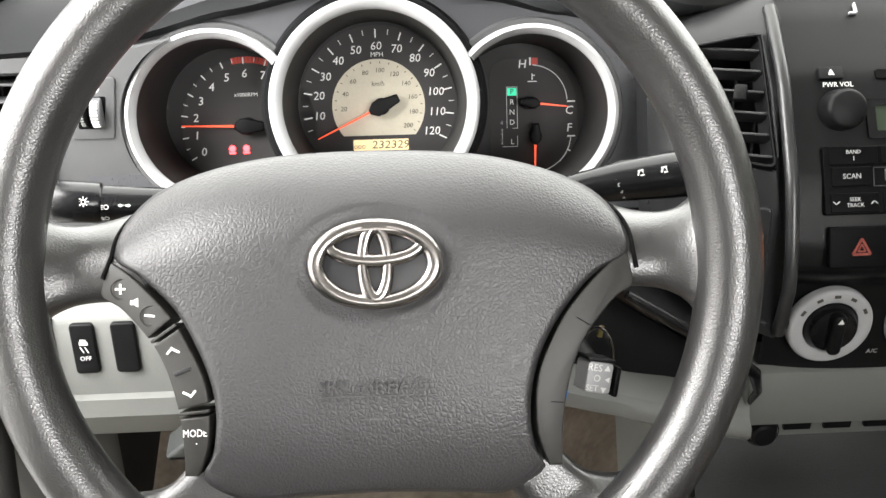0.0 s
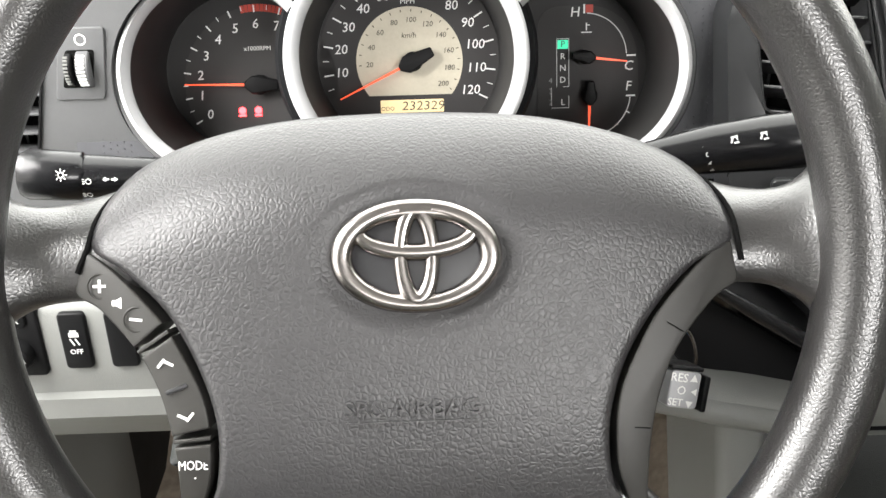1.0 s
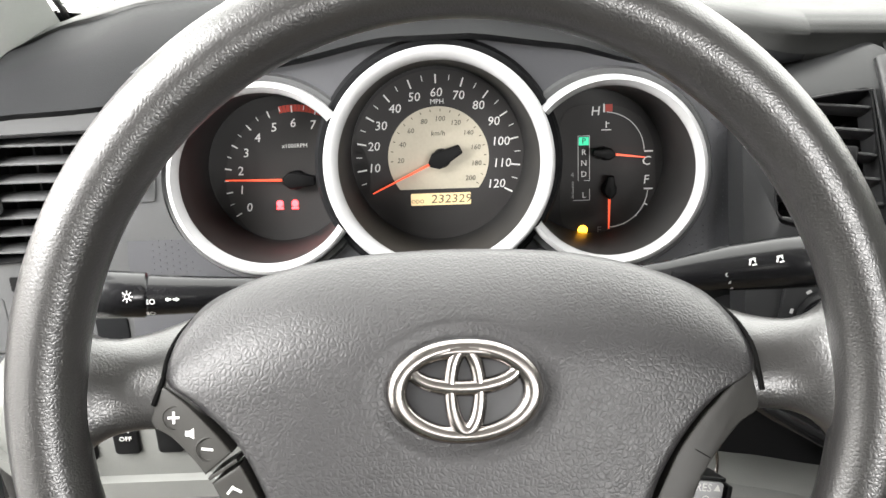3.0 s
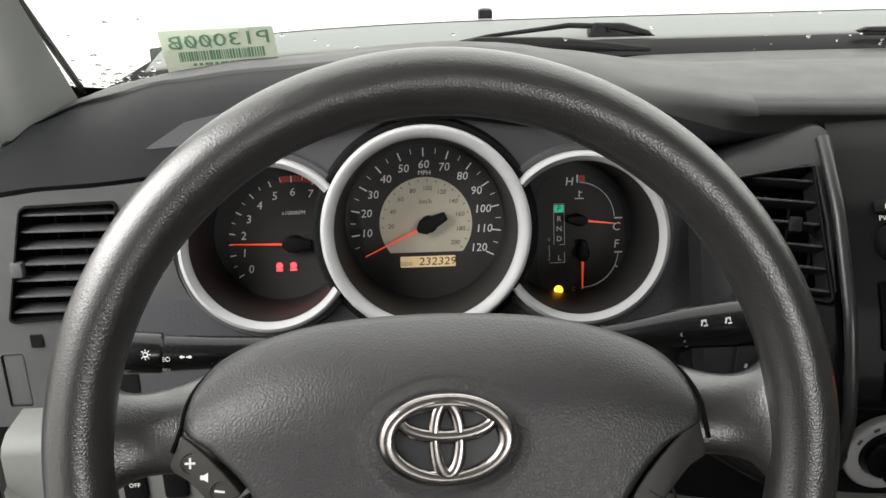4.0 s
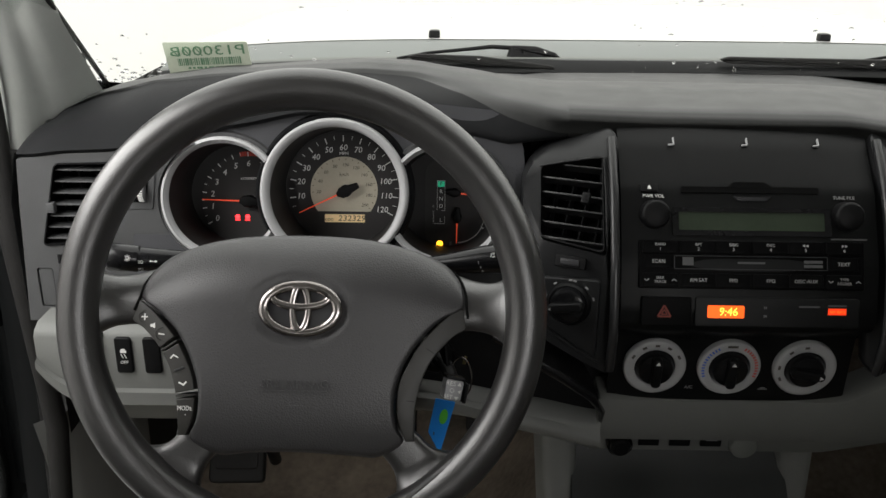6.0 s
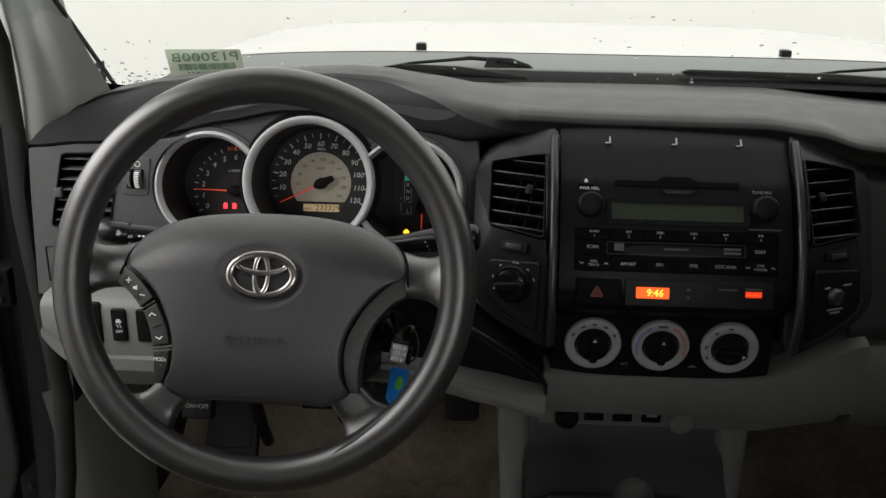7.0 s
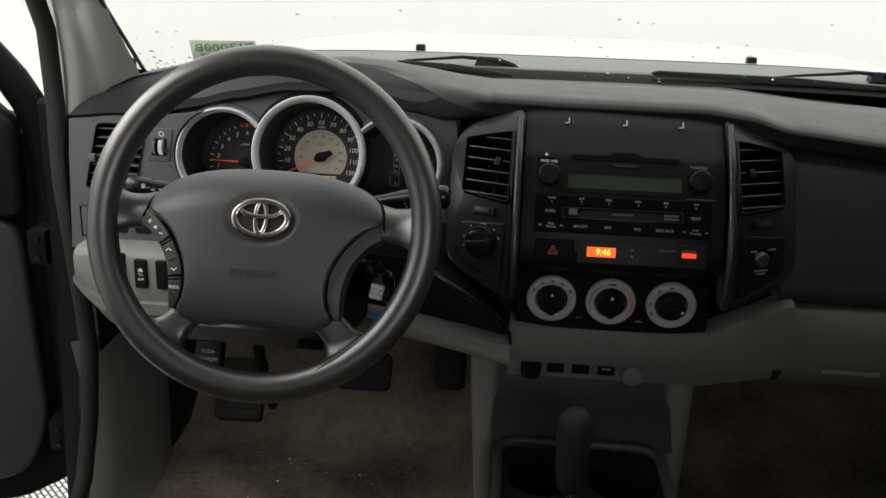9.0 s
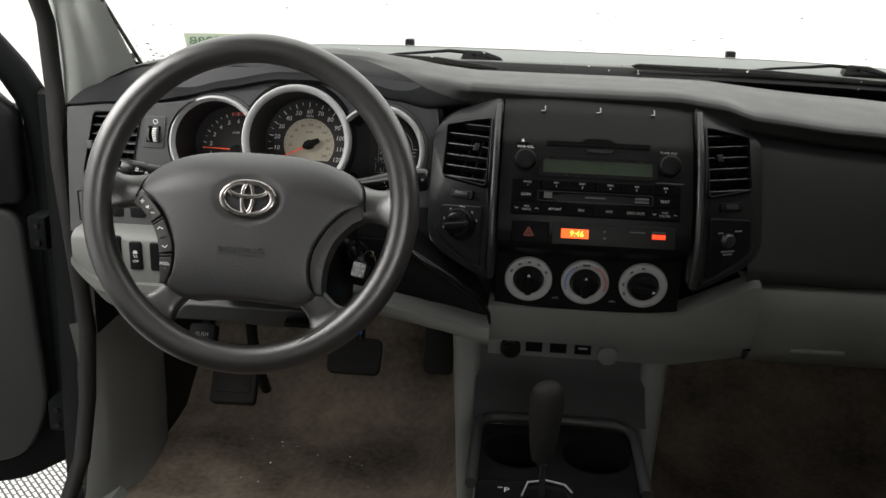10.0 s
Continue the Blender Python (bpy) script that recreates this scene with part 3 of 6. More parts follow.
part("selector", bm, M_BLACK, mir, frame_of=SW)
bm = B()
lettering(bm, "R", 0.0045, -0.2650, 1.1735, 0.0048)
part("side_mark", bm, M_WHITE, mir, frame_of=SW)
bm = B()
lettering(bm, "MIRROR", 0.003, -0.2680, 1.150, 0.0135)
part("print", bm, M_WHITE, mir, frame_of=SW)
for name, cx, label in (("traction_switch", -0.2325, "black traction control switch with a skid symbol"), ("blank_switch", -0.2040, "plain black blank switch cover")):
    bm = B()
    slab(bm, rrect(cx, 1.1567, 0.0172, 0.0395, 0.003), 0.0028, 0.006, 0.0015)
    ob = tagged(part(name, bm, M_BLACK, None, frame_of=SW), label, "switch", group="switches in the knee panel")
    if cx < -0.21:
        bm = B()
        lettering(bm, "OFF", 0.0034, cx, 1.1495, 0.0031)
        box(bm, (cx, 1.1615, 0.003), (0.006, 0.0028, 0.0003))
        box(bm, (cx, 1.1637, 0.003), (0.004, 0.0018, 0.0003))
        bar(bm, cx - 0.0016, 1.1565, 0.0008, 0.005, 0.003, 25)
        bar(bm, cx + 0.0016, 1.1565, 0.0008, 0.005, 0.003, 25)
        part("symbol", bm, M_WHITE, ob, frame_of=SW)

# ---- steering wheel ----
WM = Matrix.Translation((-0.0187, 0.3949, 1.2910)) @ Matrix.Rotation(radians(1.4), 4, "Z") @ tilted((0, 0, 0), 25) @ Matrix.Rotation(radians(-0.9), 4, "Z")
RIM_M = Matrix.Translation((-0.0163, 0.3861, 1.2901)) @ Matrix.Rotation(radians(1.0), 4, "Z") @ tilted((0, 0, 0), 19.5)
wheel = thing("steering_wheel", "dark grey vinyl steering wheel with an airbag hub and chrome emblem", "steering wheel", WM.translation)
bm = B()
N = 128
rings = []
for i in range(N):
    a = 2 * math.pi * i / N
    ring = []
    for k in range(24):
        b = 2 * math.pi * k / 24
        r = 0.0160
        ring.append(bm.verts.new(((0.1715 + r * math.cos(b)) * math.cos(a), (0.1715 + r * math.cos(b)) * math.sin(a), 1.04 * r * math.sin(b))))
    rings.append(ring)
for i in range(N):
    for k in range(24):
        bm.faces.new((rings[i][k], rings[i][(k + 1) % 24], rings[(i + 1) % N][(k + 1) % 24], rings[(i + 1) % N][k]))
part("rim", bm, M_RIM, wheel, "grained rim", frame_of=RIM_M)

PAD = [(-0.1215, 0.0165), (-0.1175, 0.0265), (-0.1065, 0.0385), (-0.082, 0.0488), (-0.048, 0.0556), (0.0, 0.0580), (0.048, 0.0556), (0.084, 0.0480), (0.109, 0.038), (0.1205, 0.027), (0.126, 0.0145),
       (0.1265, 0.002), (0.110, -0.0065), (0.0945, -0.0215), (0.0815, -0.041), (0.075, -0.060), (0.0738, -0.076), (0.0762, -0.092), (0.081, -0.102), (0.062, -0.113), (0.046, -0.1125), (0.005, -0.110), (-0.036, -0.111), (-0.060, -0.113),
       (-0.0815, -0.101), (-0.0765, -0.088), (-0.0742, -0.070), (-0.0765, -0.0535), (-0.0835, -0.0355), (-0.0935, -0.0185), (-0.110, -0.0030), (-0.1225, 0.0055)]


def pad_height(x, y, s):
    """Height of the domed airbag cover; s runs from its middle (0) to its edge (1)."""
    ax, up = abs(x) / 0.128, max(0.0, y)
    h = 0.0158 - 0.0125 * ax ** 3 - 0.0375 * (up / 0.061) ** 2.4 - 0.018 * ax ** 4 * (up / 0.032) ** 1.5 - 0.014 * (max(0, -y - 0.04) / 0.073) ** 3
    h -= 0.0012 * max(0, (s - 0.95) / 0.05) ** 2
    e = ((x - 0.0019) / 0.0355) ** 2 + ((y + 0.0008) / 0.0258) ** 2
    if e < 1.25:
        h -= 0.0028 * min(1, (1.25 - e) / 0.45)
    return h


bm = B()
out = smooth_line(PAD, 160)
C0 = Vector((0.0, -0.012))
rows = []
for k in range(41):
    s = k / 40
    row = []
    for x, y in out:
        p = C0 + (Vector((x, y)) - C0) * s
        row.append((p.x, p.y, pad_height(p.x, p.y, s) if k < 40 else pad_height(p.x, p.y, 1) - 0.0015))
    rows.append(row + [row[0]])
row = [(x, y, pad_height(x, y, 1) - 0.035) for x, y in out]
rows.append(row + [row[0]])
sheet(bm, rows)
bmesh.ops.remove_doubles(bm, verts=bm.verts, dist=1e-6)
pad = part("airbag_cover", bm, M_PAD, wheel, "domed grained airbag cover", frame_of=WM, smooth=70)
bm = B()
zs = pad_height(0.0, -0.057, 0.4) + 0.0005
lettering(bm, "SRS AIRBAG", 0.0062, -0.001, -0.0575, zs, depth=0.0009, sx=1.15)
box(bm, (-0.001, -0.0625, zs - 0.0001), (0.050, 0.0006, 0.0006))
box(bm, (-0.004, -0.0715, pad_height(0, -0.0715, 0.6)), (0.0008, 0.005, 0.0006))
box(bm, (0.001, -0.0735, pad_height(0, -0.0735, 0.6)), (0.009, 0.0008, 0.0006))
part("embossed_mark", bm, M_PAD, pad, frame_of=WM)
bm = B()
slab(bm, circle(0.0019, -0.0008, 0.0312, 64, 0.0216), 0.0148, 0.006, 0.001)
emb = part("emblem", bm, M_KNOBGREY, wheel, "chrome oval emblem", frame_of=WM)
for nm, cx, cy, a, b, r in (("outer_oval", 0.0019, -0.0008, 0.0280, 0.0181, 0.0030), ("wide_oval", 0.0019, 0.0083, 0.0213, 0.0077, 0.0026), ("tall_oval", 0.0019, -0.0003, 0.0060, 0.0168, 0.0026)):
    bm = B()
    tube(bm, [(cx + a * math.cos(2 * math.pi * i / 72), cy + b * math.sin(2 * math.pi * i / 72), 0.0158) for i in range(72)], [r * (1 + (0.35 if nm == "outer_oval" else 0.25) * abs(math.sin(2 * math.pi * i / 72 + (1.57 if nm == "outer_oval" else 0)))) * 1.02 for i in range(72)], 10, closed=True, flat=0.75)
    part(nm, bm, M_CHROME, emb, frame_of=WM)

L_IN = [(-0.1228, 0.0035), (-0.1110, -0.0055), (-0.0950, -0.0225), (-0.0860, -0.0375), (-0.0795, -0.0520), (-0.0773, -0.0660), (-0.0783, -0.0830), (-0.0840, -0.0985)]
L_OUT = [(-0.1262, 0.0035), (-0.1280, -0.0060), (-0.1282, -0.0125), (-0.1185, -0.0185), (-0.1053, -0.0330), (-0.0978, -0.0460), (-0.0933, -0.0600), (-0.0908, -0.0750), (-0.0903, -0.0920), (-0.0908, -0.0985)]


def spoke_near(x, y):
    return pad_height(0.129, min(y, 0.034), 0.0) - 0.0008


def strip(a, b, c, d):
    """The stretch of a hub side strip: a to b along its inner edge, c to d along its outer edge."""
    i1 = smooth_line(L_IN, 80, False)[round(a * 79):round(b * 79) + 1]
    o1 = smooth_line(L_OUT, 80, False)[round(c * 79):round(d * 79) + 1]
    return i1 + o1[::-1]


def strip_top(x, y):
    """The hub side strips lie flush with the edge of the cover."""
    return pad_height(x, y, 1.0) - 0.0003


pieces = [("volume_button", strip(0.0, 0.335, 0.0, 0.40)), ("divider", strip(0.355, 0.365, 0.418, 0.428)), ("seek_button", strip(0.385, 0.70, 0.445, 0.72)), ("divider", strip(0.72, 0.73, 0.735, 0.748)), ("mode_button", strip(0.75, 1.0, 0.765, 1.0))]
for nm, q in pieces:
    bm = B()
    slab(bm, q, strip_top, 0.030, 0.0004 if nm == "divider" else 0.0009, 3)
    ob = part(nm, bm, M_BTN, wheel, frame_of=WM, smooth=50)
    if nm == "divider":
        continue
    Z = lambda x, y: strip_top(x, y) + 0.0004
    bm = B()
    if nm == "volume_button":
        bar(bm, -0.1187, -0.0090, 0.0050, 0.0010, Z(-0.1187, -0.009))
        bar(bm, -0.1187, -0.0090, 0.0010, 0.0050, Z(-0.1187, -0.009))
        bar(bm, -0.1045, -0.0219, 0.0048, 0.0010, Z(-0.1045, -0.0219), -8)
        bar(bm, -0.1130, -0.0155, 0.0014, 0.0022, Z(-0.113, -0.0155))
        tri(bm, -0.1114, -0.0155, 0.0026, Z(-0.1114, -0.0155), 90)
    elif nm == "seek_button":
        for xx, yy, s in ((-0.0937, -0.0385, 1), (-0.0860, -0.0588, -1)):
            bar(bm, xx - 0.0014, yy, 0.0040, 0.0010, Z(xx, yy), 38 * s + 12)
            bar(bm, xx + 0.0014, yy, 0.0040, 0.0010, Z(xx, yy), -38 * s + 12)
    else:
        lettering(bm, "MODE", 0.0036, -0.0843, -0.0775, Z(-0.0843, -0.0775), sx=0.80)
        bar(bm, -0.0838, -0.0823, 0.0006, 0.0006, Z(-0.0838, -0.0823))
    part("symbol", bm, M_WHITE, ob, frame_of=WM)
    if nm == "seek_button":
        bm = B()
        box(bm, (0, 0, 0), (0.0085, 0.0017, 0.0016), 0.0006, m=Matrix.Translation((-0.0893, -0.0482, Z(-0.0893, -0.0482) - 0.0002)) @ Matrix.Rotation(radians(20), 4, "Z"))
        part("ridge", bm, M_KNOBGREY, ob, frame_of=WM)
    if nm == "volume_button":
        for xx, yy in ((-0.1187, -0.0090), (-0.1045, -0.0219)):
            bm = B()
            lathe(bm, [(0.0042, 0.0), (0.0046, 0.0003), (0.0050, 0.0)], seg=24, m=Matrix.Translation((xx, yy, strip_top(xx, yy))))
            part("dimple_edge", bm, M_BTN, ob, frame_of=WM)
bm = B()
mirrored = [(-x - 0.0008, y - 0.0018) for x, y in strip(0.0, 1.0, 0.0, 1.0)]
slab(bm, mirrored, strip_top, 0.030, 0.0009, 3)
cover = part("blank_cover", bm, M_BTN, wheel, "plain dark hub cover strip", frame_of=WM, smooth=50)
for xx, yy, an in ((0.1010, -0.0310, -32), (0.0860, -0.0690, -5)):
    bm = B()
    bar(bm, xx, yy, 0.0075, 0.0004, strip_top(xx, yy) + 0.0001, an, 0.0003)
    part("notch", bm, M_VOID, cover, frame_of=WM)
for pts in ([(-0.109, 0.0375), (-0.1185, 0.0262), (-0.1226, 0.0165), (-0.1240, 0.0055), (-0.1275, -0.004)], [(0.1105, 0.037), (0.1218, 0.0268), (0.1272, 0.0145), (0.1282, 0.0022), (0.1295, -0.006)]):
    bm = B()
    tube(bm, [(x, y, spoke_near(x, y) + 0.0004) for x, y in smooth_line(pts, 24, False)], 0.0011, 8)
    part("seam", bm, M_VOID, wheel, "dark seam beside the cover", frame_of=WM)

SPOKE_U = [(-0.098, 0.036), (-0.112, 0.0325), (-0.123, 0.0285), (-0.135, 0.0245), (-0.147, 0.0228), (-0.156, 0.0250), (-0.1625, 0.032), (-0.166, 0.044), (-0.170, 0.060)]
SPOKE_L = [(-0.098, -0.006), (-0.112, -0.013), (-0.124, -0.0150), (-0.134, -0.0152), (-0.146, -0.0172), (-0.1560, -0.0230), (-0.1620, -0.034), (-0.1645, -0.048), (-0.168, -0.066)]
LOW_U = [(-0.078, -0.086), (-0.093, -0.0975), (-0.103, -0.1065), (-0.114, -0.1095), (-0.126, -0.108), (-0.137, -0.102), (-0.146, -0.093), (-0.156, -0.080)]
LOW_L = [(-0.050, -0.098), (-0.062, -0.111), (-0.0725, -0.123), (-0.0765, -0.135), (-0.0755, -0.146), (-0.071, -0.155), (-0.064, -0.163), (-0.050, -0.1695)]


for side in (1, -1):
    for nm, ua, la in (("spoke", SPOKE_U, SPOKE_L), ("lower_spoke", LOW_U, LOW_L)):
        bm = B()
        ups, los = smooth_line(ua, 28, False), smooth_line(la, 28, False)
        rows = []
        for k, (p, q) in enumerate(zip(ups, los)):
            s = k / 27
            row = []
            for j in range(33):
                ph = 2 * math.pi * j / 32
                c, sn = math.cos(ph), math.sin(ph)
                f = 0.5 - 0.5 * math.copysign(abs(c) ** 0.55, c)
                x, y = p[0] + (q[0] - p[0]) * f, p[1] + (q[1] - p[1]) * f
                near = spoke_near(x, y) if nm == "spoke" else -0.010
                end = 0.018 if nm == "spoke" else 0.008
                k = min(1, max(0, (s - 0.38) / 0.52))
                top = near + (end - near) * k * k * (3 - 2 * k) - 0.010
                row.append((x * side, y, top + 0.010 * math.copysign(abs(sn) ** 0.6, sn)))
            rows.append(row)
        sheet(bm, rows)
        part(nm, bm, M_RIM, wheel, frame_of=WM, smooth=80)
bm = B()
lathe(bm, [(0.0, -0.022), (0.075, -0.022), (0.070, -0.05), (0.055, -0.06)], seg=40, m=WM @ Matrix.Translation((0, -0.03, 0)))
part("hub_back", bm, M_BLACK, wheel)

# ---- steering column with its stalks ----
col = thing("steering_column", "black steering column shroud with stalks and ignition lock", "steering column", (-0.022, 0.52, 1.22))
bm = B()
rows = []
for w, hw, ht, hb in ((-0.052, 0.052, 0.045, 0.060), (-0.070, 0.070, 0.050, 0.082), (-0.13, 0.088, 0.050, 0.100), (-0.30, 0.088, 0.050, 0.100)):
    row = []
    for x, y in smooth_line(rrect(0, 0, 2 * hw, ht + hb, 0.025), 48):
        row.append((x, y - (hb - ht) / 2, w))
    rows.append(row + [row[0]])
sheet(bm, rows)
part("shroud", bm, M_STACK, col, frame_of=WM)
def on_tube(pts, radii, x, ang):
    """Frame on the driver's side of a stalk at x, turned up round it by ang."""
    for (a, ra), (b, rb) in zip(zip(pts, radii), zip(pts[1:], radii[1:])):
        if (a[0] - x) * (b[0] - x) <= 0:
            t = (x - a[0]) / (b[0] - a[0])
            c, r = Vector(a).lerp(Vector(b), t), ra + (rb - ra) * t
            return tilted((x, c.y - (r + 0.0003) * math.cos(radians(ang)), c.z + (r + 0.0003) * math.sin(radians(ang))), ang)


LST, LSR = [(-0.07, 0.500, 1.284), (-0.145, 0.486, 1.2930), (-0.1715, 0.4828, 1.2955)], [0.0085, 0.0095, 0.0105]
bm = B()
tube(bm, LST, LSR, 20)
st = part("turn_signal_stalk", bm, M_GLOSS, col, "black turn signal stalk")
bm = B()
LSW, LWR = [(-0.1725, 0.4828, 1.2956), (-0.1735, 0.4826, 1.2957), (-0.1965, 0.480, 1.2985), (-0.2000, 0.4797, 1.2988)], [0.0106, 0.0116, 0.0122, 0.0102]
tube(bm, LSW, LWR, 24)
sw = part("light_switch", bm, M_GLOSS, st)
bm = B()
lathe(bm, [(0.0010, 0), (0.0015, 0)], seg=16)
for a in range(8):
    bar(bm, 0.0024 * math.cos(a * 0.785), 0.0024 * math.sin(a * 0.785), 0.0010, 0.0004, 0, a * 45)
part("sun_symbol", bm, M_WHITE, sw, frame_of=on_tube(LSW, LWR, -0.1790, 22))
for x, ang in ((-0.1685, 8), (-0.1695, -32)):
    bm = B()
    lathe(bm, [(0.0010, 0), (0.0014, 0)], seg=16, m=Matrix.Translation((0.0008, 0, 0)))
    for k in range(3):
        bar(bm, -0.0016, -0.001 + k * 0.001, 0.0014, 0.0004)
    part("lamp_symbol", bm, M_WHITE, st, frame_of=on_tube(LST, LSR, x, ang))
for x, ang in ((-0.1600, 90), (-0.1565, -90)):
    bm = B()
    tri(bm, 0.0 - 0.0007 * math.copysign(1, ang), 0, 0.0013, 0, ang)
    bar(bm, 0.0007 * math.copysign(1, ang), 0, 0.0014, 0.0008)
    part("arrow", bm, M_WHITE, st, frame_of=on_tube(LST, LSR, x, 14))
RST, RSR = [(0.06, 0.500, 1.284), (0.095, 0.492, 1.2915), (0.125, 0.486, 1.2980), (0.150, 0.4815, 1.3020), (0.1640, 0.4790, 1.3040), (0.1690, 0.4785, 1.3045), (0.1715, 0.4783, 1.3047)], [0.007, 0.0085, 0.0118, 0.0134, 0.0136, 0.0128, 0.0100]
bm = B()
tube(bm, RST, RSR, 24)
st = part("wiper_stalk", bm, M_GLOSS, col, "glossy black wiper stalk")
for x, ang in ((0.1330, 38), (0.1455, 38)):
    bm = B()
    bar(bm, 0, 0.0007, 0.0046, 0.0006, 0, 12)
    bar(bm, -0.0019, -0.0006, 0.0006, 0.0026, 0, -20)
    bar(bm, 0.0017, -0.0003, 0.0006, 0.0026, 0, 45)
    bar(bm, 0, -0.0016, 0.0026, 0.0006, 0, 12)
    bar(bm, 0, -0.0004, 0.0006, 0.0030, 0, 30)
    part("wiper_symbol", bm, M_WHITE, st, frame_of=on_tube(RST, RSR, x, ang) @ Matrix.Scale(1.3, 4))
for k, (x, ang) in enumerate(((0.1190, 32), (0.1205, 10), (0.1220, -12), (0.1235, -34))):
    bm = B()
    if k == 1:
        lettering(bm, "O", 0.0024, 0, 0)
    else:
        tri(bm, 0, 0, 0.0013, 0, 0)
    part("speed_mark", bm, M_WHITE, st, frame_of=on_tube(RST, RSR, x, ang))
# cruise lever
bm = B()
tube(bm, [(0.100, 0.428, 1.208), (0.094, 0.455, 1.210), (0.080, 0.480, 1.214), (0.050, 0.500, 1.220)], [0.0060, 0.0065, 0.0075, 0.010], 16, flat=1.0)
cr = part("cruise_lever", bm, M_BLACK, col, "black cruise control lever")
CR = basis((0.1005, 0.4170, 1.2090), (0.96, 0.12, -0.25), (0.25, 0.36, 0.90))
bm = B()
slab(bm, rrect(-0.001, 0, 0.0148, 0.0170, 0.002), 0.004, 0.016, 0.001)
cap = part("cap", bm, M_BRIGHTCAP, cr, "pale printed cap", frame_of=CR)
bm = B()
slab(bm, rrect(0.0095, -0.001, 0.003, 0.0165, 0.001), 0.0045, 0.017, 0.0008)
slab(bm, rrect(-0.001, 0.0098, 0.016, 0.002, 0.0008), 0.004, 0.016, 0.0006)
part("collar", bm, M_BLACK, cr, frame_of=CR)
bm = B()
lettering(bm, "RES", 0.0040, -0.0045, 0.0052, 0.0042)
tri(bm, 0.0028, 0.0052, 0.0022, 0.0042, 0)
tri(bm, 0.0040, -0.0005, 0.0019, 0.0042, 90)
tri(bm, 0.0022, -0.0060, 0.0021, 0.0042, 180)
lettering(bm, "SET", 0.0034, -0.0046, -0.0060, 0.0042)
lettering(bm, "O", 0.004, -0.0025, -0.0005, 0.0042)
part("print", bm, M_WHITE, cap, frame_of=CR)
# ignition lock
bm = B()
AX = basis((0.088, 0.470, 1.213), (0.95, 0.3, 0), (0, 0.4, 0.9))
lathe(bm, [(0.0, 0.0), (0.011, 0.0), (0.0145, -0.003), (0.016, -0.012), (0.017, -0.07)], seg=32, m=AX)
part("ignition_lock", bm, M_KEY, col)
key = thing("ignition_key", "key in the ignition with a ring and a blue paper tag", "key", (0.088, 0.462, 1.205))
bm = B()
box(bm, (0, 0, 0.012), (0.004, 0.026, 0.024), 0.0015, m=AX)
part("key_head", bm, M_KEY, key)
bm = B()
tube(bm, [(0.1065 + 0.009 * math.cos(a), 0.450 - 0.003 * math.cos(a), 1.203 + 0.019 * math.sin(a)) for a in np.linspace(0, 2 * math.pi, 33)[:-1]], 0.0009, 8, closed=True)
part("key_ring", bm, M_CHROME, key)
bm = B()
slab(bm, rquad([(-0.0016, 0.0), (0.0016, 0.0), (0.0012, 0.007), (-0.0012, 0.007)], 0.0005), 0.0008, 0.0016)
part("spare_key", bm, M_BRASS, key, "small brass key on the ring", frame_of=basis((0.1085, 0.4550, 1.2130), (0.9, 0.3, -0.3), (0.25, 0.2, 0.95)))
bm = B()
TAG = basis((0, 0.505, 0), (1, 0, 0), (0, 0, 1))
slab(bm, rquad([(0.0830, 1.1500), (0.0762, 1.1140), (0.0872, 1.0897), (0.1017, 1.1464)], 0.0012), 0.0006, 0.0012)
tag = part("tag", bm, M_BLUE, key, "bright blue paper tag", frame_of=TAG)
bm = B()
slab(bm, [(0.0907 + x * 0.95 + y * 0.15, 1.1309 + y) for x, y in circle(0, 0, 0.0042, 24, 0.0080)], 0.0010, 0.0004)
part("dot", bm, M_LIME, tag, "green dot", frame_of=TAG)
bm = B()
bar(bm, 0.0815, 1.1125, 0.0012, 0.0030, 0.0009)
part("mark", bm, M_DARKPRINT, tag, frame_of=TAG)

# ---- instrument cluster ----
CM = tilted((-0.0210, 0.6890, 1.2990), 13)
CMS, CMT, CMG = (CM @ Matrix.Translation(d) for d in ((-0.0008, -0.0026, 0), (0.0008, -0.0010, 0), (0.0005, -0.0038, 0)))
clu = thing("instrument_cluster", "three-dial instrument cluster in silver rings", "instrument cluster", CM.translation)
RS, RL = 0.0735, 0.0614
CS, CL, CR3 = (0.0, 0.0, 0.078), (-0.1118, -0.0071, 0.076), (0.1104, -0.0093, 0.076)


def in_speedo(c, r, a):
    return math.hypot(c[0] + r * math.cos(a), c[1] + r * math.sin(a)) < RS - 0.0005


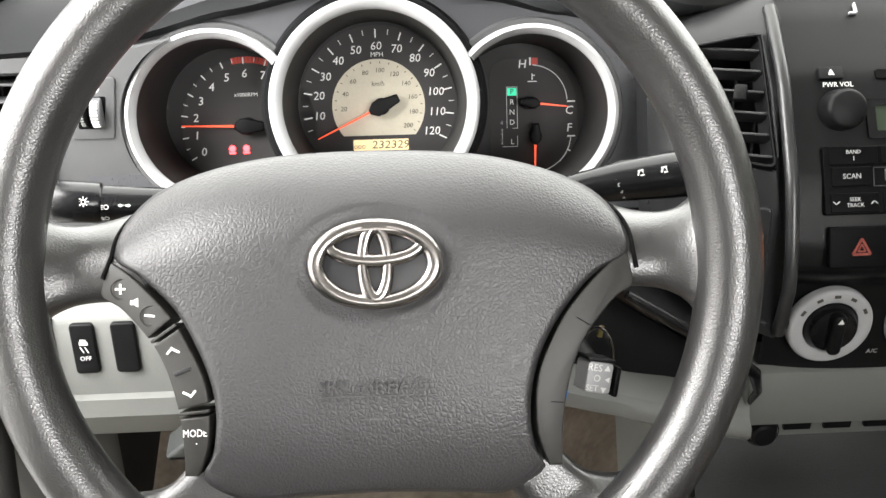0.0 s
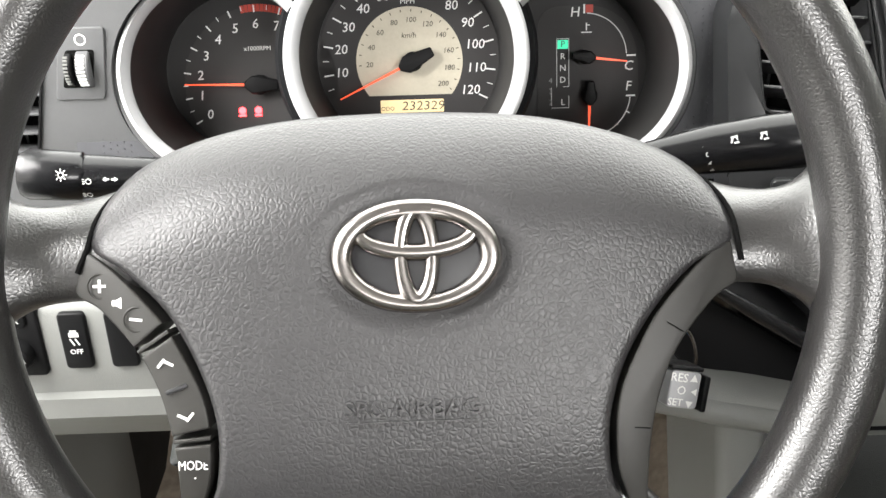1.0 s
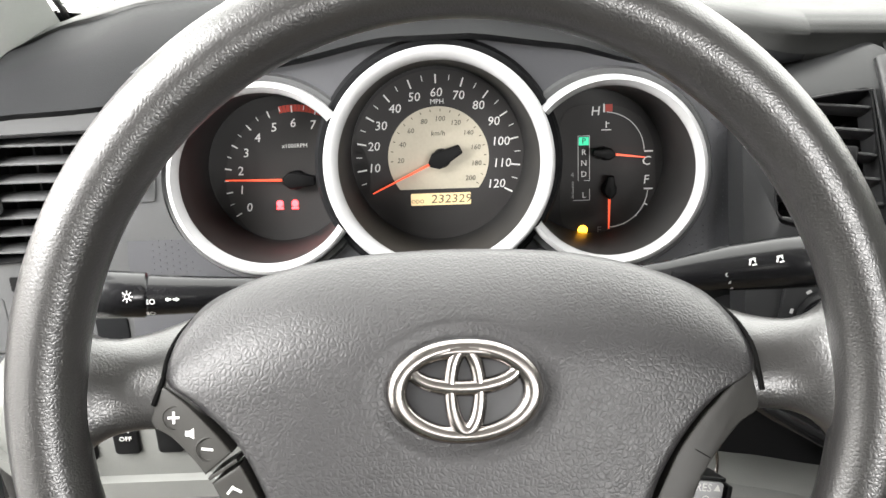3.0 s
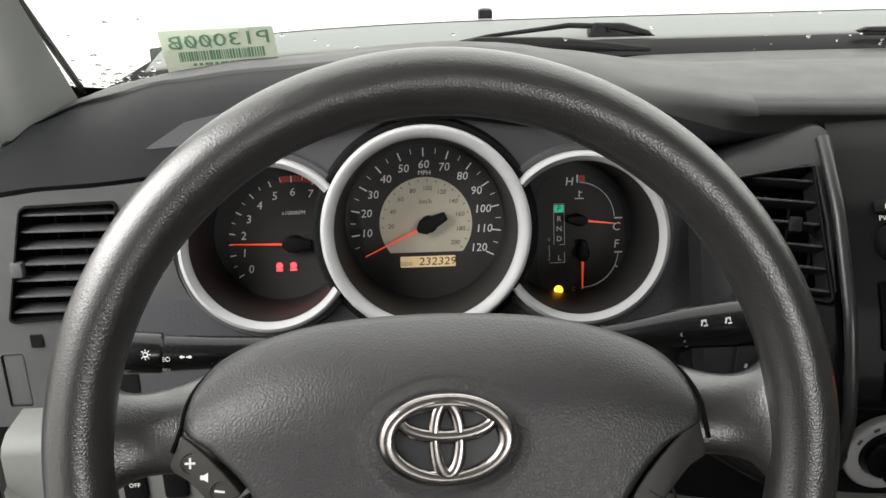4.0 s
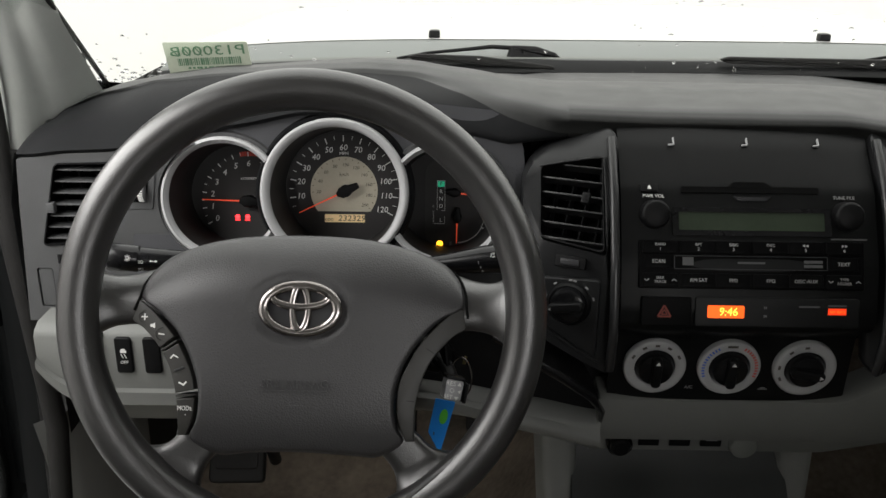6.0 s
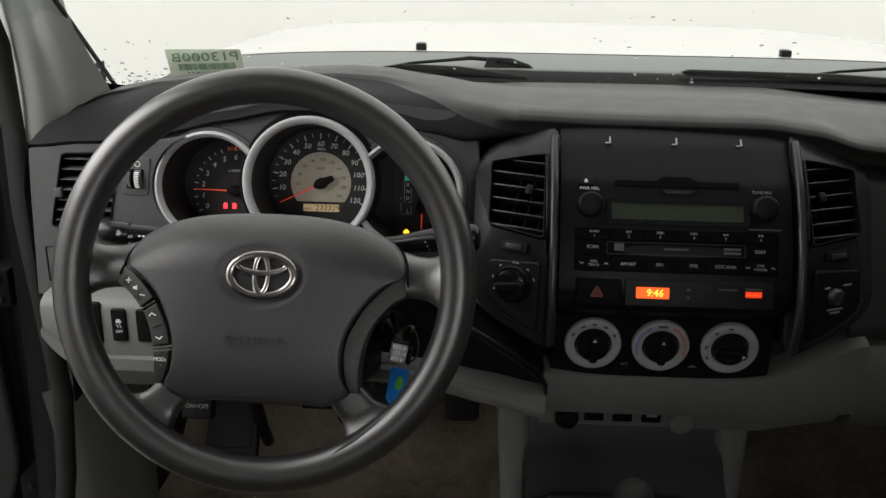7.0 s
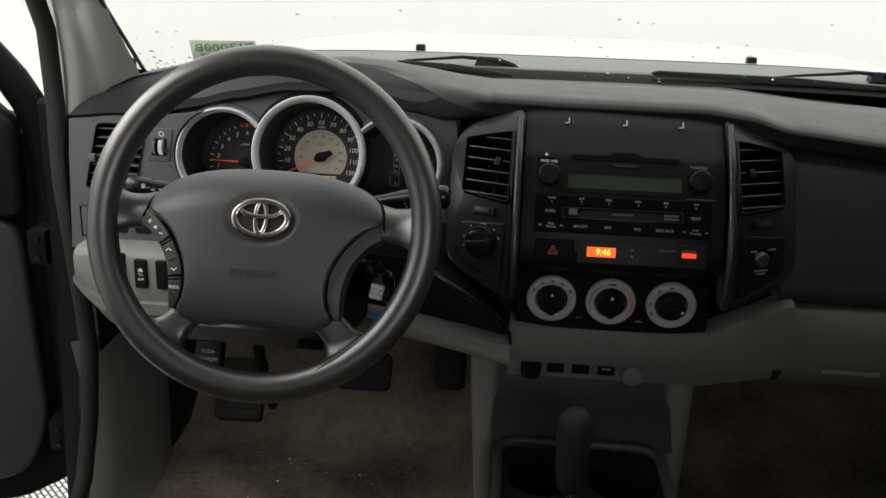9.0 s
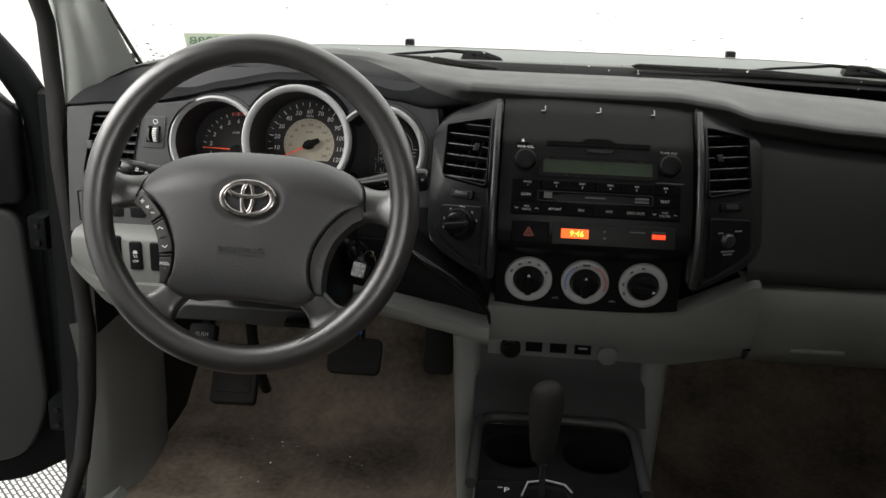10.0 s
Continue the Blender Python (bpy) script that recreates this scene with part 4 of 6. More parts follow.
for nm, c, r in (("speedometer_ring", CS, RS), ("tachometer_ring", CL, RL), ("gauge_ring", CR3, RL)):
    keep = None if nm == "speedometer_ring" else (lambda a, c=c, r=r: not in_speedo(c, r - 0.003, a))
    bm = B()
    w = 0.0090 if nm == "speedometer_ring" else 0.0068
    lathe(bm, [(r + 0.0005, -0.012), (r, -0.002), (r - 0.0012, 0.0), (r - 0.003, 0.0006), (r - w + 0.0022, -0.0022), (r - w + 0.0006, -0.0045), (r - w, -0.008)], seg=160, m=CM @ Matrix.Translation(c), keep=keep)
    part(nm, bm, M_SILVER, clu, "satin silver ring", smooth=60)
    bm = B()
    lathe(bm, [(r - w, -0.007), (r - w - 0.001, -0.02), (r - w - 0.003, -c[2] - 0.0005)], seg=160, m=CM @ Matrix.Translation(c), keep=keep)
    part("tunnel", bm, M_TUNNEL, clu, smooth=60)
    bm = B()
    lathe(bm, [(r + 0.0005, -0.010), (r + 0.004, -0.009), (r + 0.0065, -0.014)], seg=160, m=CM @ Matrix.Translation(c), keep=keep)
    part("outer_bezel", bm, M_DASHD if nm == "speedometer_ring" else M_PANEL, clu, smooth=60)
bm = B()
plate(bm, rrect(0.004, -0.005, 0.37, 0.16, 0.03), [], 0.002, -0.0008)
part("dial_plate", bm, M_TUNNEL, clu, frame_of=CM)
for nm, outline in (("speed_face", circle(0.0006, -0.0020, 0.0610, 72)), ("rev_face", circle(-0.1002, -0.0150, 0.0515, 72)), ("gauge_face", rquad([(0.0875, 0.0307), (0.1365, 0.0307), (0.155, 0.010), (0.157, -0.040), (0.1385, -0.0613), (0.0875, -0.0613)], 0.017, 8))):
    bm = B()
    plate(bm, outline, [], 0.0004, 0.0002)
    part(nm, bm, M_DIAL, clu, "matt dark grey dial face", frame_of=CM)
# grey surround, darkened for shade, with the three openings
RSo, RLo = RS + 0.003, RL + 0.003


def crossing(c, r, up):
    """Where the outline of a side opening meets that of the middle one."""
    d = math.hypot(c[0], c[1])
    a = (RSo ** 2 - r ** 2 + d * d) / (2 * d)
    h = math.sqrt(RSo ** 2 - a * a)
    ux, uy = c[0] / d, c[1] / d
    p1, p2 = (a * ux - h * uy, a * uy + h * ux), (a * ux + h * uy, a * uy - h * ux)
    return max(p1, p2, key=lambda p: p[1]) if up else min(p1, p2, key=lambda p: p[1])


def arc(c, r, p, q, ccw=True, n=40):
    a, b = math.atan2(p[1] - c[1], p[0] - c[0]), math.atan2(q[1] - c[1], q[0] - c[0])
    if ccw and b < a:
        b += 2 * math.pi
    return [(c[0] + r * math.cos(a + (b - a) * i / n), c[1] + r * math.sin(a + (b - a) * i / n)) for i in range(n)]


lt, lb, rt, rb = crossing(CL, RLo, True), crossing(CL, RLo, False), crossing(CR3, RLo, True), crossing(CR3, RLo, False)
hole = arc(CR3, RLo, rb, rt) + arc(CS, RSo, rt, lt) + arc(CL, RLo, lt, lb) + arc(CS, RSo, lb, rb)
bm = B()
plate(bm, [(-0.205, -0.115), (-0.152, -0.115), (-0.1504, -0.080), (0.201, -0.080), (0.200, -0.045), (0.192, 0.000), (0.187, 0.045), (0.180, 0.070), (0.155, 0.083), (0.0, 0.098), (-0.10, 0.094), (-0.165, 0.080), (-0.205, 0.055)], [hole], 0.006, 0.0635)
part("surround", bm, M_SURROUND_SHADE, clu, "grey dimpled surround, colour darkened for shade", frame_of=CM, smooth=30)
bm = B()
plate(bm, [(-0.150, -0.125), (0.203, -0.125), (0.201, -0.0804), (-0.150, -0.0804)], [], 0.006, 0.0620)
part("lower_filler", bm, M_STACK, clu, "black filler under the dials", frame_of=CM, smooth=30)
bm = B()
for side in (-1, 1):
    for i in range(14):
        for j in range(26):
            x, y = 0.111 * side + (side * (0.040 + 0.0042 * i)), -0.075 + 0.0042 * j + (0.0021 if i % 2 else 0)
            if math.hypot(x - 0.111 * side, y + 0.010) > RL + 0.010 and abs(x) < 0.192 and y < 0.03:
                vs = [bm.verts.new((x + 0.0007 * math.cos(k * 1.2566), y + 0.0007 * math.sin(k * 1.2566), 0.0636)) for k in range(5)]
                tip = bm.verts.new((x, y, 0.0641))
                for k in range(5):
                    bm.faces.new((vs[k], vs[(k + 1) % 5], tip))
dimp = part("dimples", bm, M_SURROUND_SHADE, clu, frame_of=CM)
tagged(dimp, kind="stuff")


def ticks(bm, c, a, r0, r1, w, z=0.0006):
    a = radians(a)
    rm = (r0 + r1) / 2
    bar(bm, c[0] + rm * math.cos(a), c[1] + rm * math.sin(a), r1 - r0, w, z, math.degrees(a))


# speedometer
SC = (0.0014, 0.0)
bm = B()
lathe(bm, [(0.0, 0.0004), (0.0360, 0.0004), (0.0360, 0.0)], seg=72)
bmesh.ops.transform(bm, matrix=Matrix.Translation((SC[0], SC[1], 0)), verts=bm.verts)
bmesh.ops.bisect_plane(bm, geom=bm.verts[:] + bm.edges[:] + bm.faces[:], plane_co=(0, -0.0226, 0), plane_no=(0, -1, 0), clear_outer=True)
part("cream_disc", bm, M_CREAM, clu, "cream inner scale", frame_of=CMS)
bm = B()
for mph in range(0, 125, 5):
    a = 208 - 1.955 * mph
    if mph % 10 == 0 and mph:
        ticks(bm, SC, a, 0.0520, 0.0585, 0.0010)
        lettering(bm, str(mph), 0.0064, SC[0] + 0.0468 * math.cos(radians(a)) * (1.0 if mph < 95 else 0.97), SC[1] + 0.0455 * math.sin(radians(a)), 0.0006, slant=0.12)
    elif mph:
        ticks(bm, SC, a, 0.0545, 0.0585, 0.0005)
lettering(bm, "MPH", 0.0036, SC[0], 0.0392, 0.0006)
part("speed_scale", bm, M_SCALE, clu, frame_of=CMS)
bm = B()
for kmh in range(20, 201, 10):
    a = 208 - 1.955 * kmh / 1.609
    if kmh % 20 == 0:
        lettering(bm, str(kmh), 0.0036, SC[0] + 0.0272 * math.cos(radians(a)), SC[1] + 0.0272 * math.sin(radians(a)), 0.0008, slant=0.12)
    ticks(bm, SC, a, 0.0325, 0.0342, 0.0006, 0.0008)
lettering(bm, "km/h", 0.0036, SC[0], 0.0170, 0.0008, slant=0.12)
part("metric_scale", bm, M_DARKPRINT, clu, frame_of=CMS)
bm = B()
plate(bm, rrect(0.0022, -0.0300, 0.0431, 0.0086, 0.0008), [], 0.0006, 0.0006)
lcd = part("odometer_display", bm, M_LCD, clu, "amber lit odometer", frame_of=CMS)
bm = B()
lettering(bm, "232329", 0.0062, 0.0095, -0.0301, 0.0009, slant=0.12, sx=1.15)
lettering(bm, "ODO", 0.0028, -0.0145, -0.0315, 0.0009)
part("digits", bm, M_DARKPRINT, lcd, frame_of=CMS)


def needle(c, ang, length, tail, hub, base):
    """A pointer with its black hub cap."""
    m = base @ Matrix.Translation((c[0], c[1], 0)) @ Matrix.Rotation(radians(ang), 4, "Z")
    bm = B()
    slab(bm, [(hub * 0.6, -0.0009), (length, -0.0004), (length, 0.0004), (hub * 0.6, 0.0009)], 0.0062, 0.0010)
    nd = part("needle", bm, M_NEEDLE, clu, "red lit needle", frame_of=m)
    bm = B()
    slab(bm, rquad([(-tail, -hub * 0.32), (hub * 0.45, -hub * 0.62), (hub, -hub * 0.18), (hub, hub * 0.18), (hub * 0.45, hub * 0.62), (-tail, hub * 0.32)], hub * 0.12), 0.0105, 0.006, 0.0012)
    slab(bm, circle(0, 0, hub * 0.66, 28), 0.0095, 0.009, 0.001)
    part("hub_cap", bm, M_BLACK, nd, frame_of=m)


needle((0.0036, -0.0003), 205.6, 0.055, 0.0150, 0.0100, CMS)
# tachometer
TC = (-0.1010, -0.0140)
bm = B()
for k in range(0, 15):
    a = 209 - 9.75 * k
    if k % 2 == 0:
        ticks(bm, TC, a, 0.0475, 0.0522, 0.0009)
        lettering(bm, str(k // 2), 0.0064, TC[0] + 0.0412 * math.cos(radians(a)), TC[1] + 0.0398 * math.sin(radians(a)), 0.0006, slant=0.12)
    else:
        ticks(bm, TC, a, 0.0492, 0.0522, 0.0005)
lettering(bm, "x1000RPM", 0.0030, -0.1020, 0.0098, 0.0006)
part("rev_scale", bm, M_SCALE, clu, frame_of=CMT)
bm = B()
for k in range(12):
    a = 101 - 3.0 * k
    ticks(bm, TC, a, 0.0480, 0.0528, 0.0023, 0.0004)
part("redline", bm, M_BAND, clu, "red overspeed band", frame_of=CMT)
needle(TC, 178.5, 0.0505, 0.0130, 0.0100, CMT)
bm = B()
for x in (-0.1150, -0.1042):
    slab(bm, circle(x, -0.0312, 0.0024, 20), 0.0008, 0.0006)
    bar(bm, x, -0.0345, 0.0048, 0.0014, 0.0007)
part("warning_lamp", bm, M_LAMP, clu, "lit red seat belt warning lamps", frame_of=CMT)
# fuel and temperature
bm = B()
lettering(bm, "H", 0.0066, 0.1122, 0.0300, 0.0006, slant=0.12)
lettering(bm, "C", 0.0066, 0.1487, -0.0063, 0.0006, slant=0.12)
lettering(bm, "F", 0.0066, 0.1487, -0.0199, 0.0006, slant=0.12)
bar(bm, 0.1185, 0.0322, 0.0011, 0.0060, 0.0006)
bar(bm, 0.1505, 0.0008, 0.0062, 0.0011, 0.0006)
bar(bm, 0.1505, -0.0262, 0.0062, 0.0011, 0.0006)
for c, r, a0, a1 in (((0.1186, 0.0007), 0.0287, 86, 3), ((0.1215, -0.0247), 0.0287, -5, -88)):
    for i in range(24):
        a = a0 + (a1 - a0) * (i + 0.5) / 24
        ticks(bm, c, a, r - 0.00025, r + 0.00025, r * radians(abs(a1 - a0) / 24) * 1.1)
for a in (-25, -46, -67):
    ticks(bm, (0.1215, -0.0247), a, 0.0287, 0.0325, 0.0008)
bar(bm, 0.1200, 0.0205, 0.0007, 0.0050, 0.0006)
bar(bm, 0.1200, 0.0168, 0.0070, 0.0007, 0.0006)
bar(bm, 0.1212, 0.0215, 0.0022, 0.0006, 0.0006)
for x0, y0, w, h in ((0.1040, 0.0130, 0.0082, 0.0003), (0.0999, -0.0030, 0.0003, 0.0320), (0.1081, -0.0030, 0.0003, 0.0320), (0.1062, -0.0190, 0.0040, 0.0003), (0.0962, -0.0255, 0.0003, 0.012), (0.1081, -0.0290, 0.0003, 0.0080), (0.1022, -0.0332, 0.0120, 0.0003)):
    bar(bm, x0, y0, w, h, 0.0005)
for ch, y in (("R", 0.0012), ("N", -0.0066), ("D", -0.0145), ("L", -0.0296)):
    lettering(bm, ch, 0.0042, 0.1040, y, 0.0006)
part("gauge_scale", bm, M_SCALE, clu, frame_of=CMG)
for ch, size, x, y in (("4", 0.0036, 0.0957, -0.0148), ("3", 0.0036, 0.0957, -0.0220), ("2", 0.0036, 0.0957, -0.0296), ("E", 0.0050, 0.1150, -0.0555)):
    bm = B()
    lettering(bm, ch, size, x, y, 0.0006)
    part("dim_mark", bm, M_GREYPRINT, clu, frame_of=CMG)
bm = B()
bar(bm, 0.1040, 0.0092, 0.0072, 0.0058, 0.0005)
park = part("park_lamp", bm, M_GREEN, clu, "lit green park indicator", frame_of=CMG)
bm = B()
lettering(bm, "P", 0.0042, 0.1040, 0.0092, 0.0008)
part("letter", bm, M_DIAL, park, frame_of=CMG)
bm = B()
bar(bm, 0.1220, 0.0322, 0.0050, 0.0052, 0.0005)
part("hot_mark", bm, M_BAND, clu, frame_of=CMG)
needle((0.1180, 0.0005), -7, 0.0290, 0.0095, 0.0072, CMG)
needle((0.1215, -0.0247), -91, 0.0290, 0.0095, 0.0072, CMG)
bm = B()
slab(bm, circle(0.1030, -0.0550, 0.0034, 20), 0.0008, 0.0006)
part("fuel_lamp", bm, M_AMBER, clu, "lit amber low fuel lamp", frame_of=CMG)

# ---- dimmer panel ----
bm = B()
slab(bm, rquad([(-0.2325, 1.2965), (-0.2030, 1.2965), (-0.1965, 1.3395), (-0.2235, 1.3395)], 0.003), 0.0016, 0.004, 0.0007)
dim = tagged(part("dimmer_panel", bm, M_PANEL, None, frame_of=LP), "grey dimmer panel with two ribbed thumb wheels", "dimmer")
bm = B()
plate(bm, rquad([(-0.2265, 1.3040), (-0.2085, 1.3040), (-0.2045, 1.3265), (-0.2215, 1.3265)], 0.002), [], 0.0006, 0.0020)
part("slot", bm, M_VOID, dim, frame_of=LP)
for wx, wr, ww, tone in ((-0.2205, 0.0112, 0.0044, M_BLACK), (-0.2115, 0.0122, 0.0078, M_PANEL)):
    DWM = LP @ Matrix.Translation((wx, 1.3150, -0.0035)) @ Matrix.Rotation(radians(90), 4, "Y")
    bm = B()
    lathe(bm, [(0.0, -ww / 2), (wr - 0.0008, -ww / 2), (wr, -ww / 2 + 0.0008), (wr, ww / 2 - 0.0008), (wr - 0.0008, ww / 2), (0.0, ww / 2)], seg=40, m=DWM)
    dw = part("thumb_wheel", bm, tone, dim)
    for k in range(9):
        a = radians(k * 11 - 44)
        bm = B()
        box(bm, (wr * math.cos(a), wr * math.sin(a), -0.0006), (0.0011, 0.0013, ww * 0.62), 0.0003, m=DWM @ Matrix.Rotation(radians(180), 4, "Z"))
        part("rib", bm, M_WHITE if tone is M_PANEL else M_GREY, dw)
bm = B()
lathe(bm, [(0.0026, 0.0019), (0.0034, 0.0019)], seg=24, m=LP @ Matrix.Translation((-0.2115, 1.3325, 0)))
part("symbol", bm, M_WHITE, dim)
bm = B()
slab(bm, rrect(-0.3225, 1.2095, 0.015, 0.042, 0.002), -0.0015, 0.006, 0.001)
tagged(part("fascia_blank_cover", bm, M_PANEL, None, frame_of=LP), "plain grey blank cover in the driver's fascia", "switch cover")
bm = B()
slab(bm, rrect(-0.3025, 1.2415, 0.009, 0.010, 0.001), 0.001, 0.003)
tagged(part("fascia_button", bm, M_BLACK, None, frame_of=LP), "small black button in the driver's fascia", "button")
for x in (-0.2775, -0.2455):
    bm = B()
    slab(bm, rrect(x, 1.2060, 0.022, 0.019, 0.003), 0.0012, 0.003, 0.0008)
    tagged(part("fascia_blank_switch", bm, M_DASHD, None, frame_of=LP), "dark grey blank switch in the driver's fascia", "switch", group="blank switches")

# ---- centre stack ----
STK = [(1.100, 0.563), (1.120, 0.562), (1.175, 0.5575), (1.194, 0.555), (1.201, 0.546), (1.208, 0.533), (1.215, 0.5235), (1.235, 0.524), (1.262, 0.532), (1.277, 0.5375), (1.310, 0.556), (1.336, 0.5715), (1.372, 0.605), (1.390, 0.627)]
POD = [(1.150, 0.534), (1.185, 0.525), (1.210, 0.520), (1.235, 0.524), (1.262, 0.532), (1.277, 0.5375), (1.310, 0.556), (1.336, 0.5715), (1.372, 0.605), (1.390, 0.627)]


def tab_lin(tab, x):
    for (a, p), (b, q) in zip(tab, tab[1:]):
        if x <= b:
            return p + (q - p) * (x - a) / (b - a)
    return tab[-1][1]


def on(tab, x, z, out=0.0):
    """Frame on the stack's curved face at x, z."""
    y0, y1 = tab_lin(tab, z - 0.004), tab_lin(tab, z + 0.004)
    m = basis((x, tab_lin(tab, z), z), (1, 0, 0), (0, y1 - y0, 0.008))
    return m @ Matrix.Translation((0, 0, out))


stack = thing("centre_stack", "black centre stack holding radio, vents and climate controls", "centre console", (0.365, 0.60, 1.03))
bm = B()
rows = []
for x in np.linspace(0.254, 0.4905, 17):
    bow = 0.006 * ((x - 0.372) / 0.1185) ** 4
    rows.append([(x, tab_lin(STK, z) + bow, z) for z in np.linspace(1.104, 1.389, 64)])
part("face", sheet(bm, rows), M_STACK, stack, "matt black face", smooth=60)


for mirror in (False, True):
    X = (lambda x: 0.745 - x) if mirror else (lambda x: x)
    side = 1 if mirror else -1

    def pod_y(x, z, mirror=mirror):
        """Depth of the pod face, which falls back towards its outer side."""
        return tab_lin(POD, z) + 0.42 * max(0.0, 0.247 - (0.745 - x if mirror else x))

    quad = [(0.239, 1.281), (0.239, 1.361), (0.181, 1.348), (0.181, 1.287)]
    quad = [(X(x), z) for x, z in quad]
    bm = B()
    outer = rquad([(X(x), z) for x, z in [(0.253, 1.386), (0.253, 1.166), (0.232, 1.170), (0.180, 1.196), (0.163, 1.215), (0.165, 1.340), (0.184, 1.360)]], 0.014, 6)
    plate(bm, outer, [rquad(quad, 0.004)], 0.03)
    for v in bm.verts:
        v.co = Vector((v.co.x, pod_y(v.co.x, v.co.y) - 0.0025 - v.co.z, v.co.y))
    part("pod_frame", bm, M_POD, stack, "black side pod", smooth=50)
    # raised glossy edge between pod and radio
    bm = B()
    tube(bm, [(X(0.247), tab_lin(POD, z) - 0.002, z) for z in np.linspace(1.172, 1.376, 24)], 0.0044, 12)
    part("edge_bead", bm, M_SLAT, stack, "upright bead")
    bm = B()
    tube(bm, [(X(x), pod_y(X(x), z) - 0.003, z) for x, z in ((0.2395, 1.29), (0.2395, 1.33), (0.2393, 1.3605), (0.225, 1.3585), (0.20, 1.353), (0.181, 1.3485))], 0.0009, 8)
    part("vent_edge", bm, M_SLAT, stack)
    FR = basis((X(0.210), pod_y(X(0.210), 1.322) + 0.001, 1.322), (1, side * 0.42, 0), (0, 0.055 / 0.07, 1))
    k = FR.inverted()
    q2 = []
    for x, z in quad:
        p = k @ Vector((x, pod_y(x, z), z))
        q2.append((p.x, p.y))
    tx, tz = X(0.222), 1.326
    tp = k @ Vector((tx, pod_y(tx, tz), tz))
    air_vent("centre_air_vent", q2, k.inverted(), 6, (tp.x, tp.y), "slatted black air vent in the centre stack pod", 0.05, M_SLAT)
    shm = basis((X(0.208), pod_y(X(0.208), 1.2715) - 0.002, 1.2715), (1, side * 0.42, 0), (0, 0.4, 1))
    bm = B()
    slab(bm, rrect(0, 0, 0.030, 0.011, 0.002), 0.0035, 0.006, 0.0008)
    whl = part("vent_shutter", bm, M_BLACK, stack, "ribbed shutter wheel", frame_of=shm)
    bm = B()
    box(bm, (0, 0, 0.004), (0.018, 0.006, 0.003), 0.001)
    part("wheel", bm, M_KNOBGREY, whl, frame_of=shm)
    # lower plate of the pod
    bm = B()
    lp = rquad([(X(x) - X(0.207), z - 1.225) for x, z in [(0.2355, 1.262), (0.2365, 1.185), (0.214, 1.195), (0.186, 1.211), (0.178, 1.224), (0.180, 1.257)]], 0.004)
    slab(bm, lp, 0.004, 0.006, 0.0012)
    lpm = basis((X(0.207), 0.5390, 1.225), (1, side * 0.42, 0), (0, 0.06, 1))
    part("lower_plate", bm, M_POD if not mirror else M_DASHD, stack, frame_of=lpm)
    bm = B()
    tube(bm, [(X(x), 0.5175 + 0.42 * (0.247 - x), z) for x, z in ((0.176, 1.226), (0.179, 1.213), (0.190, 1.204), (0.212, 1.192), (0.236, 1.1815))], 0.0014, 8)
    part("pod_bead", bm, M_POD, stack)

# transfer case knob in the driver's pod
KM = basis((0.2072, 0.5345, 1.2365), (1, -0.42, 0), (0, 0.10, 1))
kn = thing("selector_knob", "round black selector knob in the centre stack pod", "knob", KM.translation)
bm = B()
lathe(bm, [(0.0205, 0.0), (0.0205, 0.003), (0.0185, 0.006), (0.0175, 0.006)], seg=40, m=KM)
part("collar", bm, M_BLACK, kn)
bm = B()
lathe(bm, [(0.0, 0.013), (0.012, 0.013), (0.016, 0.011), (0.0175, 0.004), (0.0175, 0.0)], seg=40, m=KM)
body = part("cap", bm, M_GLOSS, kn)
bm = B()
slab(bm, rrect(0, 0, 0.033, 0.009, 0.004), 0.019, 0.010, 0.002)
part("grip", bm, M_BLACK, body, frame_of=KM @ Matrix.Rotation(radians(12), 4, "Z"))
bm = B()
for a in (170, 130, 92, 82, 50, 20):
    bar(bm, 0.0235 * math.cos(radians(a)), 0.0225 * math.sin(radians(a)), 0.0032, 0.0018, 0.0005, a - 90)
part("marks", bm, M_GREYPRINT, kn, frame_of=KM)
bm = B()
tri(bm, -0.0135, -0.0028, 0.0018, 0.0192, 100)
part("pointer", bm, M_GREYPRINT, body, frame_of=KM)

# passenger airbag switch in the other pod
PM = basis((0.5345, 0.5310, 1.2345), (1, 0.42, 0), (0, 0.10, 1))
ps = thing("airbag_switch", "passenger airbag key switch with small white lettering", "switch", PM.translation)
bm = B()
lathe(bm, [(0.0, 0.006), (0.0065, 0.006), (0.0085, 0.004), (0.009, 0.0)], seg=28, m=PM)
part("lock", bm, M_KNOBGREY, ps)
bm = B()
bar(bm, -0.0105, 0.0100, 0.0075, 0.0018, 0.0006)
bar(bm, 0.0145, 0.0110, 0.0100, 0.0018, 0.0006)
tri(bm, -0.007, 0.0065, 0.0013, 0.0006, 45)
tri(bm, 0.007, 0.0065, 0.0013, 0.0006, -45)
bar(bm, 0.001, -0.0135, 0.0190, 0.0020, 0.0006)
bar(bm, 0.001, -0.0172, 0.0130, 0.0020, 0.0006)
part("print", bm, M_GREYPRINT, ps, frame_of=PM)

# ---- radio ----
radio = thing("car_radio", "black car radio with a disc slot, green display and two knobs", "car radio", (0.372, 0.56, 1.25))
RT = lambda x, z, o=0.0: on(STK, x, z, o)
bm = B()
slab(bm, rrect(0, 0, 0.127, 0.0062, 0.001), 0.0008, 0.002)
slab(bm, rquad([(-0.022, 0.002), (0.022, 0.002), (0.014, 0.008), (-0.014, 0.008)], 0.002), 0.0010, 0.002)
part("disc_slot", bm, M_VOID, radio, frame_of=RT(0.3728, 1.3368))
bm = B()
